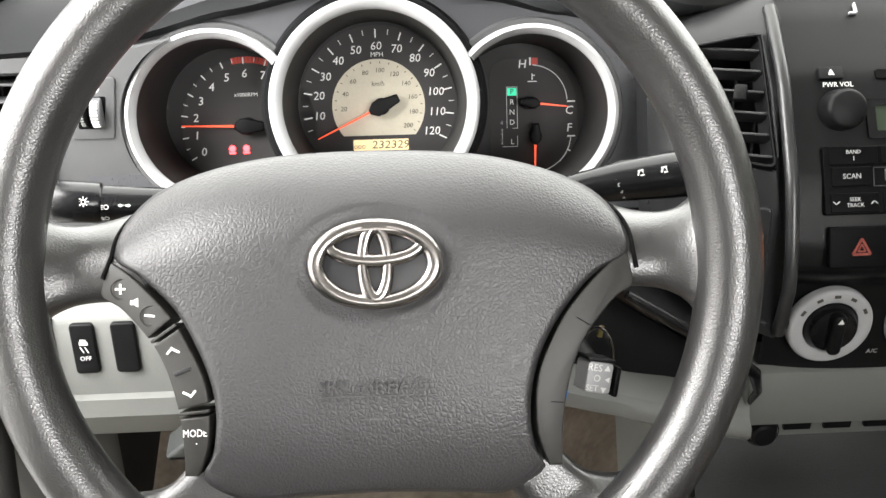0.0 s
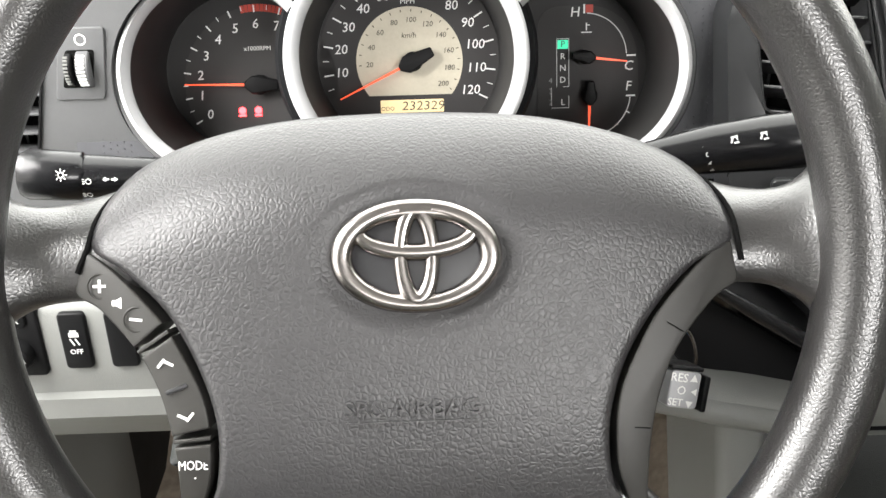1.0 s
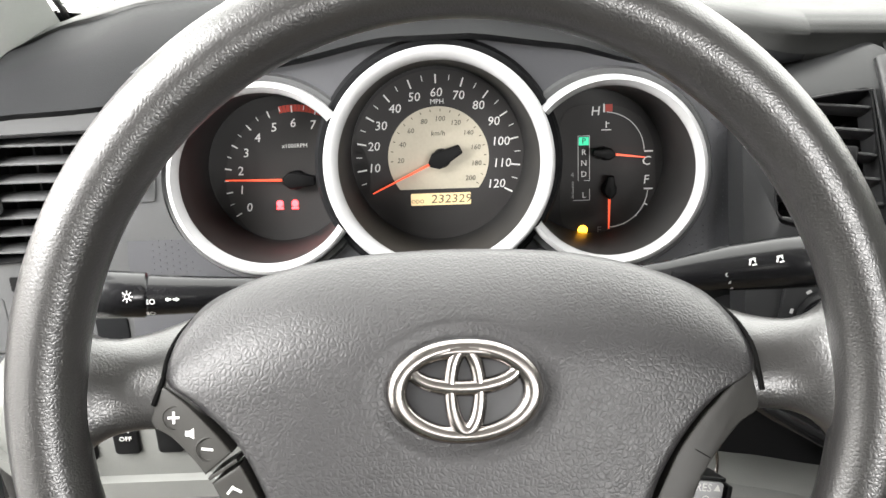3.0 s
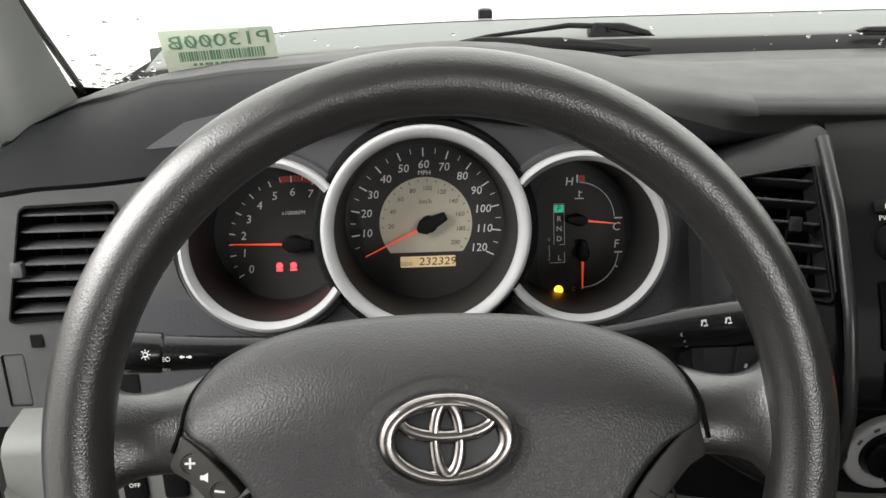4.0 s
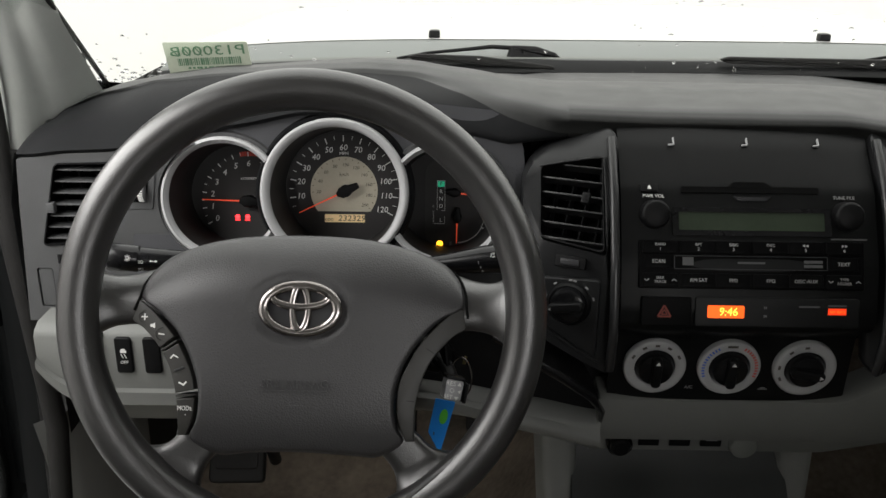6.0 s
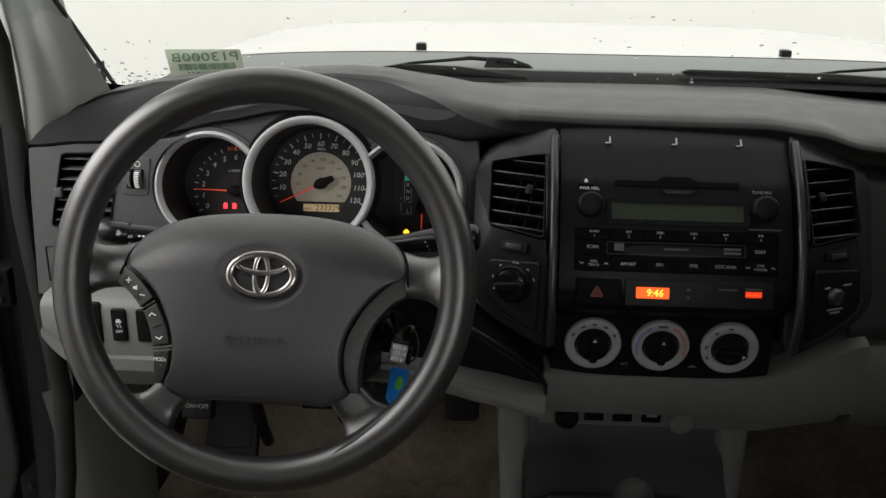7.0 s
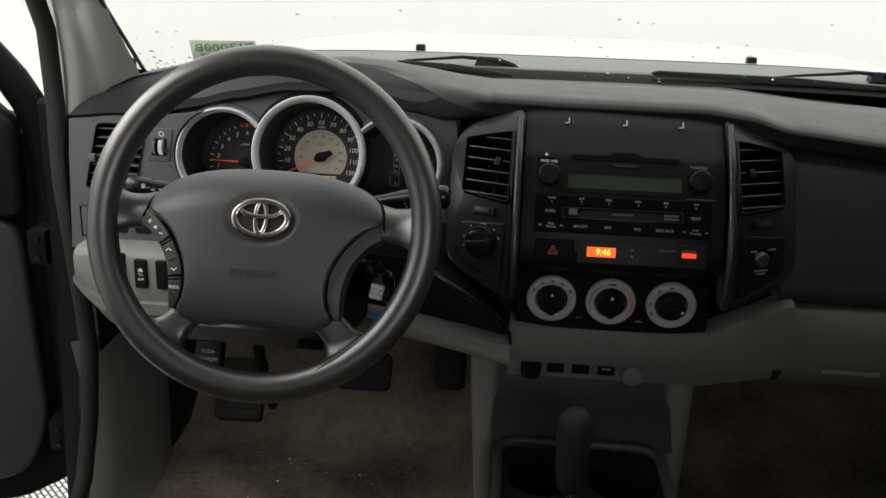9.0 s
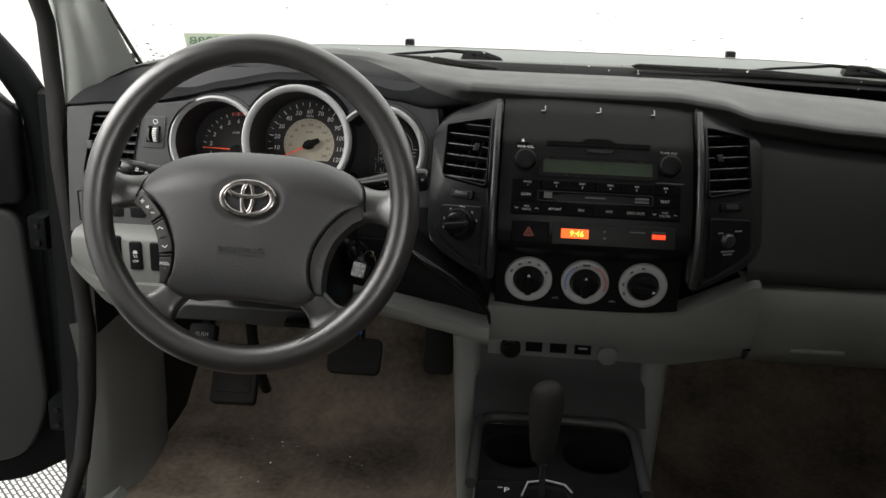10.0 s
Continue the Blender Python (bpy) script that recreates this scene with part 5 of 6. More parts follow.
slab(bm, rquad([(-0.018, 0.002), (0.018, 0.002), (0.013, -0.0025), (-0.013, -0.0025)], 0.001), 0.0016, 0.002, 0.0006)
part("slot_lip", bm, M_KNOBGREY, radio, frame_of=RT(0.3745, 1.3300))
bm = B()
plate(bm, rrect(0, 0, 0.146, 0.0262, 0.002), [rrect(0, 0.0005, 0.134, 0.0172, 0.001)], 0.004, 0.0014)
part("display_bezel", bm, M_GLOSS, radio, frame_of=RT(0.3730, 1.3108))
bm = B()
plate(bm, rrect(0, 0.0005, 0.134, 0.0172, 0.001), [], 0.0006, -0.0006)
part("display", bm, M_DISP, radio, "unlit greenish display", frame_of=RT(0.3730, 1.3108, 0.001))
for x in (0.2836, 0.4606):
    m = basis((x, tab_lin(STK, 1.3165), 1.3165), (1, 0, 0), (0, 0.35, 1))
    bm = B()
    lathe(bm, [(0.0, 0.0125), (0.0105, 0.0125), (0.0124, 0.0113), (0.0132, 0.009), (0.0138, -0.006)], seg=44, m=m)
    part("knob", bm, M_BLACK, radio, "dark rotary knob", smooth=45)
bm = B()
slab(bm, rrect(0, 0, 0.016, 0.0085, 0.001), 0.001, 0.003, 0.0004)
ej = part("eject_button", bm, M_BLACK, radio, frame_of=RT(0.2796, 1.3380))
bm = B()
tri(bm, 0, 0.0003, 0.0022, 0.0012)
bar(bm, 0, -0.0016, 0.0038, 0.0006, 0.0012)
part("symbol", bm, M_WHITE, ej, frame_of=RT(0.2796, 1.3380))
bm = B()
lettering(bm, "PWR VOL", 0.0034, 0, 0, 0.0006)
part("volume_print", bm, M_WHITE, radio, frame_of=RT(0.2833, 1.3312))
bm = B()
lettering(bm, "TUNE FILE", 0.0032, 0, 0, 0.0006)
part("tune_print", bm, M_GREYPRINT, radio, frame_of=RT(0.4590, 1.3312))
bm = B()
bar(bm, 0, 0, 0.033, 0.0014, 0.0008)
part("audio_print", bm, M_PANEL, radio, frame_of=RT(0.4615, 1.2975))
# key block: three rows
BLK = basis((0.3718, 0.5385, 1.2752), (1, 0, 0), (0, 0.44, 1))
bm = B()
slab(bm, rrect(0, 0, 0.206, 0.0445, 0.002), 0.0012, 0.004, 0.0008)
part("key_block", bm, M_KEY, radio, frame_of=BLK)
cols = (-0.0835, -0.0485, -0.0165, 0.0175, 0.0495, 0.0845)
for i, (cx, words) in enumerate(zip(cols, ("1", "2", "3", "4", "5", "6"))):
    bm = B()
    slab(bm, rrect(cx, 0.0160, 0.0318, 0.0115, 0.0008), 0.0022, 0.002, 0.0005)
    key = part("preset_key", bm, M_KEY, radio, frame_of=BLK)
    bm = B()
    lettering(bm, words, 0.0030, cx, 0.0140, 0.0025)
    if i == 0:
        lettering(bm, "BAND", 0.0026, cx, 0.0183, 0.0025)
    elif i < 4:
        lettering(bm, ("RPT", "DISC", "DISC")[i - 1], 0.0026, cx, 0.0183, 0.0025)
    else:
        for s in (-1, 1):
            tri(bm, cx + 0.0015 * s, 0.0183, 0.0016, 0.0025, 90 if i == 4 else -90)
    part("print", bm, M_DIMPRINT, key, frame_of=BLK)
for cx, w, z, t in ((-0.0850, 0.026, 0.0025, "SCAN"), (0.0840, 0.026, 0.0015, "TEXT")):
    bm = B()
    slab(bm, rrect(cx, z, w, 0.0125, 0.0008), 0.0022, 0.002, 0.0005)
    key = part("function_key", bm, M_KEY, radio, frame_of=BLK)
    bm = B()
    lettering(bm, t, 0.0034, cx, z, 0.0025)
    part("print", bm, M_DIMPRINT, key, frame_of=BLK)
for x, y, w, h in ((-0.0005, 0.0080, 0.1390, 0.0006), (-0.0005, -0.0040, 0.1390, 0.0006), (-0.0703, 0.0020, 0.0006, 0.0114), (0.0693, 0.0020, 0.0006, 0.0114)):
    bm = B()
    bar(bm, x, y, w, h, 0.0014)
    part("window_line", bm, M_KNOBGREY, radio, frame_of=BLK)
for x, y, w, h in ((-0.0580, 0.0030, 0.010, 0.0075), (0.0000, 0.0020, 0.0250, 0.0018), (0.0565, 0.0035, 0.0170, 0.0026), (0.0565, -0.0005, 0.0170, 0.0026)):
    bm = B()
    bar(bm, x, y, w, h, 0.0016)
    part("format_print", bm, M_PANEL, radio, frame_of=BLK)
for i, (cx, t) in enumerate(zip(cols, ("SEEK", "AM·SAT", "FM1", "FM2", "DISC·AUX", "TYPE"))):
    bm = B()
    slab(bm, rrect(cx, -0.0145, 0.0318, 0.0125, 0.0008), 0.0022, 0.002, 0.0005)
    key = part("band_key", bm, M_KEY, radio, frame_of=BLK)
    bm = B()
    if i in (0, 5):
        lettering(bm, t, 0.0026, cx, -0.0125, 0.0025)
        lettering(bm, "TRACK" if i == 0 else "FOLDER", 0.0026, cx, -0.0162, 0.0025)
        for s in (-1, 1):
            bar(bm, cx + 0.0125 * s - 0.0010, -0.0145, 0.0030, 0.0006, 0.0025, 40 * s)
            bar(bm, cx + 0.0125 * s + 0.0010, -0.0145, 0.0030, 0.0006, 0.0025, -40 * s)
    else:
        lettering(bm, t, 0.0034, cx, -0.0145, 0.0025)
    part("print", bm, M_DIMPRINT if i in (0, 1, 2) else M_GREYPRINT, key, frame_of=BLK)

# ---- clock row ----
CLK = basis((0.371, 0.5235, 1.2345), (1, 0, 0), (0, 0.28, 1))
crow = thing("clock_panel", "black clock panel with a lit orange clock and hazard switch", "clock", CLK.translation)
bm = B()
slab(bm, rrect(0.025, 0, 0.150, 0.027, 0.002), 0.0014, 0.004, 0.0008)
part("panel", bm, M_STACK, crow, frame_of=CLK)
bm = B()
plate(bm, rrect(-0.0220, 0.0005, 0.0335, 0.0115, 0.001), [], 0.0006, 0.0020)
ck = part("clock_display", bm, M_CLOCK, crow, "lit orange clock display", frame_of=CLK)
bm = B()
lettering(bm, "9:46", 0.0078, -0.0200, 0.0003, 0.0024, slant=0.1, sx=0.95)
part("digits", bm, M_DIGIT, ck, "yellow digits", frame_of=CLK)
for ch, y in (("H", 0.0045), ("M", -0.0035)):
    bm = B()
    lettering(bm, ch, 0.0028, 0.0140, y, 0.0018)
    part("letter", bm, M_GREYPRINT, crow, frame_of=CLK)
bm = B()
bar(bm, 0.0540, 0.0060, 0.0190, 0.0016, 0.0018)
part("lamp_print", bm, M_PANEL, crow, frame_of=CLK)
bm = B()
bar(bm, 0.0795, 0.0018, 0.0165, 0.0062, 0.0018)
ab = part("airbag_lamp", bm, M_BAGLAMP, crow, "lit orange-red airbag warning lamp", frame_of=CLK)
bm = B()
lettering(bm, "AIR BAG", 0.0028, 0.0795, 0.0016, 0.0023)
part("words", bm, M_CLOCK, ab, frame_of=CLK)
bm = B()
bar(bm, 0.0795, 0.0072, 0.0165, 0.0016, 0.0018)
part("lamp_title", bm, M_PANEL, crow, frame_of=CLK)
bm = B()
slab(bm, rrect(-0.0765, 0, 0.046, 0.027, 0.002), 0.0022, 0.004, 0.001)
hz = part("hazard_switch", bm, M_KEY, crow, "black hazard switch with a dull red triangle", frame_of=CLK)
M_HAZ = mat("hazard_red", (0.16, 0.025, 0.015), 0.5)
bm = B()
for rr, w in ((0.0068, 0.0016), (0.0030, 0.0010)):
    for a in (90, 210, 330):
        p = Vector((rr * math.cos(radians(a)), rr * math.sin(radians(a))))
        q = Vector((rr * math.cos(radians(a + 120)), rr * math.sin(radians(a + 120))))
        mid, d = (p + q) / 2, q - p
        bar(bm, -0.0785 + mid.x, -0.001 + mid.y, d.length, w, 0.0025, math.degrees(math.atan2(d.y, d.x)))
part("triangle", bm, M_HAZ, hz, frame_of=CLK)

# ---- climate knobs ----
for i, x in enumerate((0.2963, 0.3688, 0.4423)):
    m = basis((x, 0.5540, 1.1615), (1, 0, 0), (0, -0.11, 1))
    kn = thing("climate_knob", ("fan speed knob with a silver ring", "temperature knob with blue and red scale on a silver ring", "air direction knob with a silver ring")[i], "knob", m.translation, group="climate knobs")
    bm = B()
    lathe(bm, [(0.0305, -0.004), (0.0305, 0.001), (0.0295, 0.0026), (0.0280, 0.0031), (0.0215, 0.0031), (0.0200, 0.002), (0.0197, -0.004)], seg=72, m=m)
    ring = part("ring", bm, M_SILVER, kn, "satin silver ring", smooth=40)
    bm = B()
    lathe(bm, [(0.0, 0.009), (0.0135, 0.009), (0.0165, 0.008), (0.0188, 0.003), (0.0196, 0.0)], seg=48, m=m)
    part("dial", bm, M_GLOSS, kn)
    ang = 0 if i < 2 else -98
    bm = B()
    slab(bm, rrect(0, 0, 0.0095, 0.033, 0.004), 0.0150, 0.010, 0.002)
    grip = part("grip", bm, M_BLACK, kn, frame_of=m @ Matrix.Rotation(radians(ang), 4, "Z"))
    bm = B()
    tri(bm, 0, 0.0120, 0.0027, 0.0153)
    part("pointer", bm, M_WHITE, grip, frame_of=m @ Matrix.Rotation(radians(ang), 4, "Z"))
    if i == 1:
        for nm, mt, a0 in (("cold_scale", M_TINTBLUE, 120), ("warm_scale", M_BAND, -18)):
            bm = B()
            for k in range(12):
                a = a0 + k * 7.2
                bar(bm, 0.0258 * math.cos(radians(a)), 0.0258 * math.sin(radians(a)), 0.0030, 0.0016, 0.0033, a)
            part(nm, bm, mt, ring, frame_of=m)
    bm = B()
    for a in ((150, 118, 90, 62, 30), (90,), (95, 130, 175, 205))[i]:
        bar(bm, 0.0255 * math.cos(radians(a)), 0.0255 * math.sin(radians(a)), 0.0044 if i != 1 else 0.0100, 0.0024, 0.0033, a - 90)
    part("marks", bm, M_DARKPRINT, ring, frame_of=m)
for x, z, t in ((0.3325, 1.1375, "A/C"), (0.4055, 1.1365, "")):
    m = basis((x, 0.5575, z), (1, 0, 0), (0, -0.11, 1))
    bm = B()
    if t:
        lettering(bm, t, 0.0036, 0, 0, 0.0006)
    else:
        bar(bm, 0, 0, 0.009, 0.0010, 0.0006)
        bar(bm, 0, 0.0014, 0.005, 0.0010, 0.0006)
    part("climate_print", bm, M_GREYPRINT, stack, frame_of=m)
# chrome clips along the top of the stack
for x in (0.3043, 0.3738, 0.4410):
    bm = B()
    m = on(STK, x, 1.3735)
    box(bm, (0.0012, 0, 0.001), (0.0014, 0.0085, 0.003), 0.0005, m=m)
    box(bm, (-0.0012, -0.0038, 0.001), (0.0055, 0.0014, 0.002), 0.0005, m=m)
    part("clip", bm, M_SILVER, stack, "small bright clip")

# ---- grey lower centre trim with the socket row ----
bm = B()
rows = []
for x in np.linspace(0.247, 0.5915, 40):
    top = 1.1225 + 0.047 * min(1, max(0, (x - 0.490) / 0.095))
    k = max(0, (x - 0.50) / 0.09)
    rows.append([(x, y, z) for y, z in ((0.60, top + 0.002), (0.566, top + 0.001), (0.5605, top - 0.003), (0.5600, top - 0.010), (0.563, 1.085 + 0.02 * k), (0.574, 1.066 + 0.01 * k), (0.596, 1.066 + 0.004 * k), (0.606, 1.061 + 0.004 * k), (0.610, 1.038 + 0.014 * k), (0.614, 1.028 + 0.018 * k), (0.66, 1.020 + 0.02 * k))])
trim = part("lower_trim", sheet(bm, rows), M_GREY, dash, "light grey lower trim", smooth=45)
bm = B()
box(bm, (0.2475, 0.585, 1.095), (0.004, 0.05, 0.052), 0.0015)
part("trim_seam", bm, M_GREYD, trim)
SO = basis((0, 0.6095 + 0.12 * 1.045, 0), (1, 0, 0), (0, -0.12, 1))
bm = B()
lathe(bm, [(0.0, 0.016), (0.0085, 0.016), (0.0105, 0.014), (0.0108, 0.009), (0.0128, 0.008), (0.0140, 0.004), (0.0140, -0.004)], seg=32, m=SO @ Matrix.Translation((0.2786, 1.0510, 0.002)))
so = tagged(part("power_outlet", bm, M_BLACK, None), "black round power outlet cap in a metal collar", "power outlet")
bm = B()
lathe(bm, [(0.0125, 0.0090), (0.0134, 0.0090), (0.0138, 0.008)], seg=32, m=SO @ Matrix.Translation((0.2786, 1.0510, 0.003)))
part("collar", bm, M_CHROME, so)
for i, x in enumerate((0.3107, 0.3440, 0.3775)):
    bm = B()
    slab(bm, rrect(x, 1.0545, 0.0225, 0.0180, 0.001), 0.0042, 0.006, 0.001)
    sw = tagged(part("blank_socket_cover", bm, M_BLACK, None, frame_of=SO), ("square black blank cover in the lower trim", "square black blank cover in the lower trim", "square black socket cover with small lettering")[i], "switch cover", group="covers in the lower trim")
    if i == 2:
        bm = B()
        bar(bm, x, 1.0555, 0.012, 0.003, 0.0045)
        part("print", bm, M_GREYPRINT, sw, frame_of=SO)
bm = B()
lathe(bm, [(0.0, 0.008), (0.011, 0.008), (0.014, 0.006), (0.0150, 0.0), (0.0150, -0.004)], seg=32, m=SO @ Matrix.Translation((0.4120, 1.0480, 0.002)))
tagged(part("socket_cap", bm, M_GREYD, None), "round grey socket cap in the lower trim", "socket cap")

# coin tray beside the column
tray = thing("coin_tray", "black open pocket between column and centre stack", "tray", (0.19, 0.57, 1.12))
bm = B()
slab(bm, rquad([(0.03, 1.200), (0.120, 1.196), (0.160, 1.168), (0.246, 1.113), (0.2505, 1.100), (0.246, 1.080), (0.106, 1.106), (0.03, 1.115)], 0.005), -0.010, 0.004, 0.001)
part("pocket", bm, M_BLACK, tray, frame_of=tilted((0, 0.5685, 0), 0))
bm = B()
EDGE = [(0.135, 0.500, 1.218), (0.164, 0.499, 1.199), (0.203, 0.503, 1.173), (0.232, 0.520, 1.145), (0.247, 0.545, 1.115), (0.2495, 0.566, 1.090)]
tube(bm, EDGE, [0.003, 0.0042, 0.0045, 0.0045, 0.003, 0.002], 12)
part("upper_edge", bm, M_GLOSS, tray)
bm = B()
sheet(bm, [[p, (p[0], 0.585, p[2] + 0.002)] for p in EDGE[:5]])
part("pocket_roof", bm, M_BLACK, tray)
bm = B()
box(bm, (0.182, 0.600, 1.195), (0.045, 0.05, 0.05), 0.008)
box(bm, (0.232, 0.612, 1.145), (0.080, 0.02, 0.14), 0.004)
part("filler", bm, M_BLACK, tray)

# knee filler under the column
bm = B()
slab(bm, rquad([(-0.152, 0.014), (0.030, 0.014), (0.036, -0.010), (-0.030, -0.023), (-0.100, -0.016), (-0.182, -0.018)], 0.006), 0.012, 0.02, 0.004)
kf = tagged(part("column_cover", bm, M_FASCIA, None, frame_of=tilted((0, 0.545, 1.100), -25)), "dark grey lower column cover under the wheel", "column cover")
bm = B()
box(bm, (0.000, 0.528, 1.092), (0.034, 0.02, 0.007), 0.002)
part("tilt_lever", bm, M_BLACK, kf)

# ---- floor console, shifter, cup holders ----
cons = thing("floor_console", "grey floor console with cup holders and shift gate", "console", (0.36, 0.6, 0.70))
for xa, xb, nm in (((0.196, 0.2362), (0.214, 0.2440), "side_rail"), ((0.4610, 0.5010), (0.4690, 0.4850), "side_rail")):
    bm = B()
    rows = []
    for s in np.linspace(0, 1, 10):
        z = 1.046 - 0.35 * s
        y = 0.625 - 0.05 * s
        a, b = xa[0] + (xb[0] - xa[0]) * s * 1.3, xa[1] + (xb[1] - xa[1]) * s * 1.3
        rows.append([(a, y + 0.16, z), (a, y + 0.012, z), (a + 0.004, y + 0.003, z), (a + 0.010, y, z), (b - 0.010, y, z), (b - 0.004, y + 0.003, z), (b, y + 0.012, z), (b, y + 0.16, z)])
    part(nm, sheet(bm, rows), M_GREY, cons, "light grey side rail", smooth=60)
bm = B()
sheet(bm, [[(x, y, z) for x in (0.232, 0.29, 0.35, 0.41, 0.468)] for y, z in ((0.655, 1.045), (0.648, 1.010), (0.612, 0.985), (0.596, 0.968), (0.580, 0.958), (0.570, 0.950))])
part("back_panel", bm, M_FASCIA, cons, "dark upright panel behind the cup holders", smooth=60)
bm = B()
TRAY_Z = 0.955
plate(bm, rrect(0.3445, 0.482, 0.206, 0.150, 0.022, 6), [circle(0.2965, 0.489, 0.043), circle(0.3955, 0.489, 0.043)], 0.012, TRAY_Z - 0.006)
part("cup_tray", bm, M_BLACK, cons, "black cup holder tray", smooth=30)
for x in (0.2965, 0.3955):
    bm = B()
    lathe(bm, [(0.0440, TRAY_Z - 0.006), (0.0425, TRAY_Z - 0.005), (0.0410, TRAY_Z - 0.008), (0.039, TRAY_Z - 0.065), (0.0, TRAY_Z - 0.067)], seg=40, m=Matrix.Translation((x, 0.489, 0)))
    part("cup_well", bm, M_VOID, cons)
bm = B()
tube(bm, [(0.2400, 0.400, TRAY_Z - 0.003), (0.2400, 0.535, TRAY_Z), (0.2470, 0.553, TRAY_Z + 0.001), (0.2640, 0.562, TRAY_Z + 0.002), (0.3445, 0.566, TRAY_Z + 0.002), (0.4250, 0.562, TRAY_Z + 0.002), (0.4420, 0.553, TRAY_Z + 0.001), (0.4490, 0.535, TRAY_Z), (0.4490, 0.400, TRAY_Z - 0.003)], 0.0075, 12)
part("tray_rim", bm, M_FASCIA, cons, "worn grey rim round the cup holders")
bm = B()
box(bm, (0.3445, 0.42, 0.765), (0.212, 0.30, 0.225), 0.02)
part("base", bm, M_GREYD, cons)
bm = B()
slab(bm, rrect(0.3445, 0.345, 0.198, 0.132, 0.012), TRAY_Z, 0.02, 0.004)
gate = part("shift_gate", bm, M_GLOSS, cons, "glossy black shift gate")
bm = B()
tube(bm, [(0.301, 0.372, TRAY_Z + 0.003), (0.308, 0.402, TRAY_Z + 0.003), (0.330, 0.409, TRAY_Z + 0.003), (0.352, 0.402, TRAY_Z + 0.003), (0.360, 0.386, TRAY_Z + 0.003)], 0.0012, 8)
part("gate_line", bm, M_SILVER, gate)
bm = B()
lettering(bm, "P", 0.010, 0.283, 0.385, TRAY_Z + 0.0006)
bar(bm, 0.2755, 0.390, 0.0060, 0.0012, TRAY_Z + 0.0006)
part("letter", bm, M_WHITE, gate)
sh = thing("gear_shifter", "black gear shift lever with a chrome collar", "gear shifter", (0.3255, 0.405, TRAY_Z))
bm = B()
tube(bm, [(0.3258, 0.407, TRAY_Z - 0.008), (0.3225, 0.390, 0.997)], 0.0042, 16)
part("shaft", bm, M_CHROME, sh)
bm = B()
tube(bm, [(0.3225, 0.390, 0.994), (0.3222, 0.389, 1.000)], [0.0085, 0.0120], 20)
part("collar", bm, M_CHROME, sh)
bm = B()
tube(bm, [(0.3222, 0.389, 0.999), (0.3218, 0.388, 1.015), (0.3225, 0.388, 1.040), (0.3232, 0.389, 1.062), (0.3238, 0.390, 1.078), (0.3236, 0.391, 1.087), (0.3230, 0.391, 1.093), (0.3225, 0.391, 1.0955)], [0.0125, 0.0150, 0.0178, 0.0195, 0.0198, 0.0180, 0.0130, 0.0050], 28)
part("knob", bm, M_RUBBER, sh, "soft black grip", smooth=80)

# ---- pedals and footwell ----
bm = B()
pm = basis((-0.006, 0.965, 0.848), (1, 0, 0), (0, 0.62, 0.80))
slab(bm, rrect(0, 0, 0.098, 0.068, 0.012), 0.006, 0.012, 0.004)
pb = tagged(part("brake_pedal", bm, M_RUBBER, None, frame_of=pm), "black rubber brake pedal on a steel arm", "pedal")
bm = B()
tube(bm, [(0.0, 0.975, 0.85), (0.0, 1.02, 0.95), (0.0, 1.03, 1.06)], 0.009, 10)
part("arm", bm, M_BLACK, pb)
for k in range(6):
    bm = B()
    box(bm, (0, -0.024 + k * 0.0096, 0.0065), (0.080, 0.003, 0.002), 0.0006, m=pm)
    part("ridge", bm, M_RUBBER, pb)
bm = B()
pm = basis((0.146, 1.02, 0.868), (1, 0, 0), (0, 0.6, 0.8))
slab(bm, rrect(0, 0, 0.055, 0.13, 0.01), 0.006, 0.012, 0.004)
pa = tagged(part("accelerator_pedal", bm, M_RUBBER, None, frame_of=pm), "black rubber accelerator pedal", "pedal")
bm = B()
tube(bm, [(0.148, 1.04, 0.90), (0.152, 1.06, 1.02)], 0.007, 10)
part("arm", bm, M_BLACK, pa)
bm = B()
pm = basis((-0.238, 0.985, 0.785), (1, 0.05, 0), (0, 0.62, 0.80))
slab(bm, rrect(0, 0, 0.085, 0.115, 0.008), 0.010, 0.02, 0.004)
fr = tagged(part("foot_rest", bm, M_RUBBER, None, frame_of=pm), "worn black foot rest on the toe board", "foot rest")
bm = B()
slab(bm, rrect(0, 0.005, 0.066, 0.085, 0.006), 0.012, 0.004, 0.002)
part("tread", bm, M_RUBBER, fr, frame_of=pm)
bm = B()
pm = basis((-0.214, 0.752, 0.960), (1, 0, 0), (0, 0.45, 0.9))
slab(bm, rrect(0, 0, 0.042, 0.046, 0.005), 0.004, 0.02, 0.002)
pp = tagged(part("parking_brake_pedal", bm, M_BLACK, None, frame_of=pm), "black push pedal with white PUSH ON OFF lettering", "pedal")
bm = B()
lettering(bm, "PUSH", 0.0064, 0, 0.006, 0.0045)
lettering(bm, "ON=OFF", 0.0064, 0, -0.006, 0.0045, sx=0.95)
part("print", bm, M_GREYPRINT, pp, frame_of=pm)
bm = B()
tube(bm, [(-0.214, 0.76, 0.962), (-0.214, 0.85, 1.0), (-0.21, 0.95, 1.06)], 0.010, 10)
part("arm", bm, M_BLACK, pp)

bm = B()
tube(bm, [(-0.185, 1.0, 0.75), (-0.182, 0.96, 0.80), (-0.178, 0.90, 0.90), (-0.170, 0.86, 1.02)], 0.010, 10)
part("lever", bm, M_BLACK, pp)

# ---- body side at the driver's door ----
bm = B()
rows = []
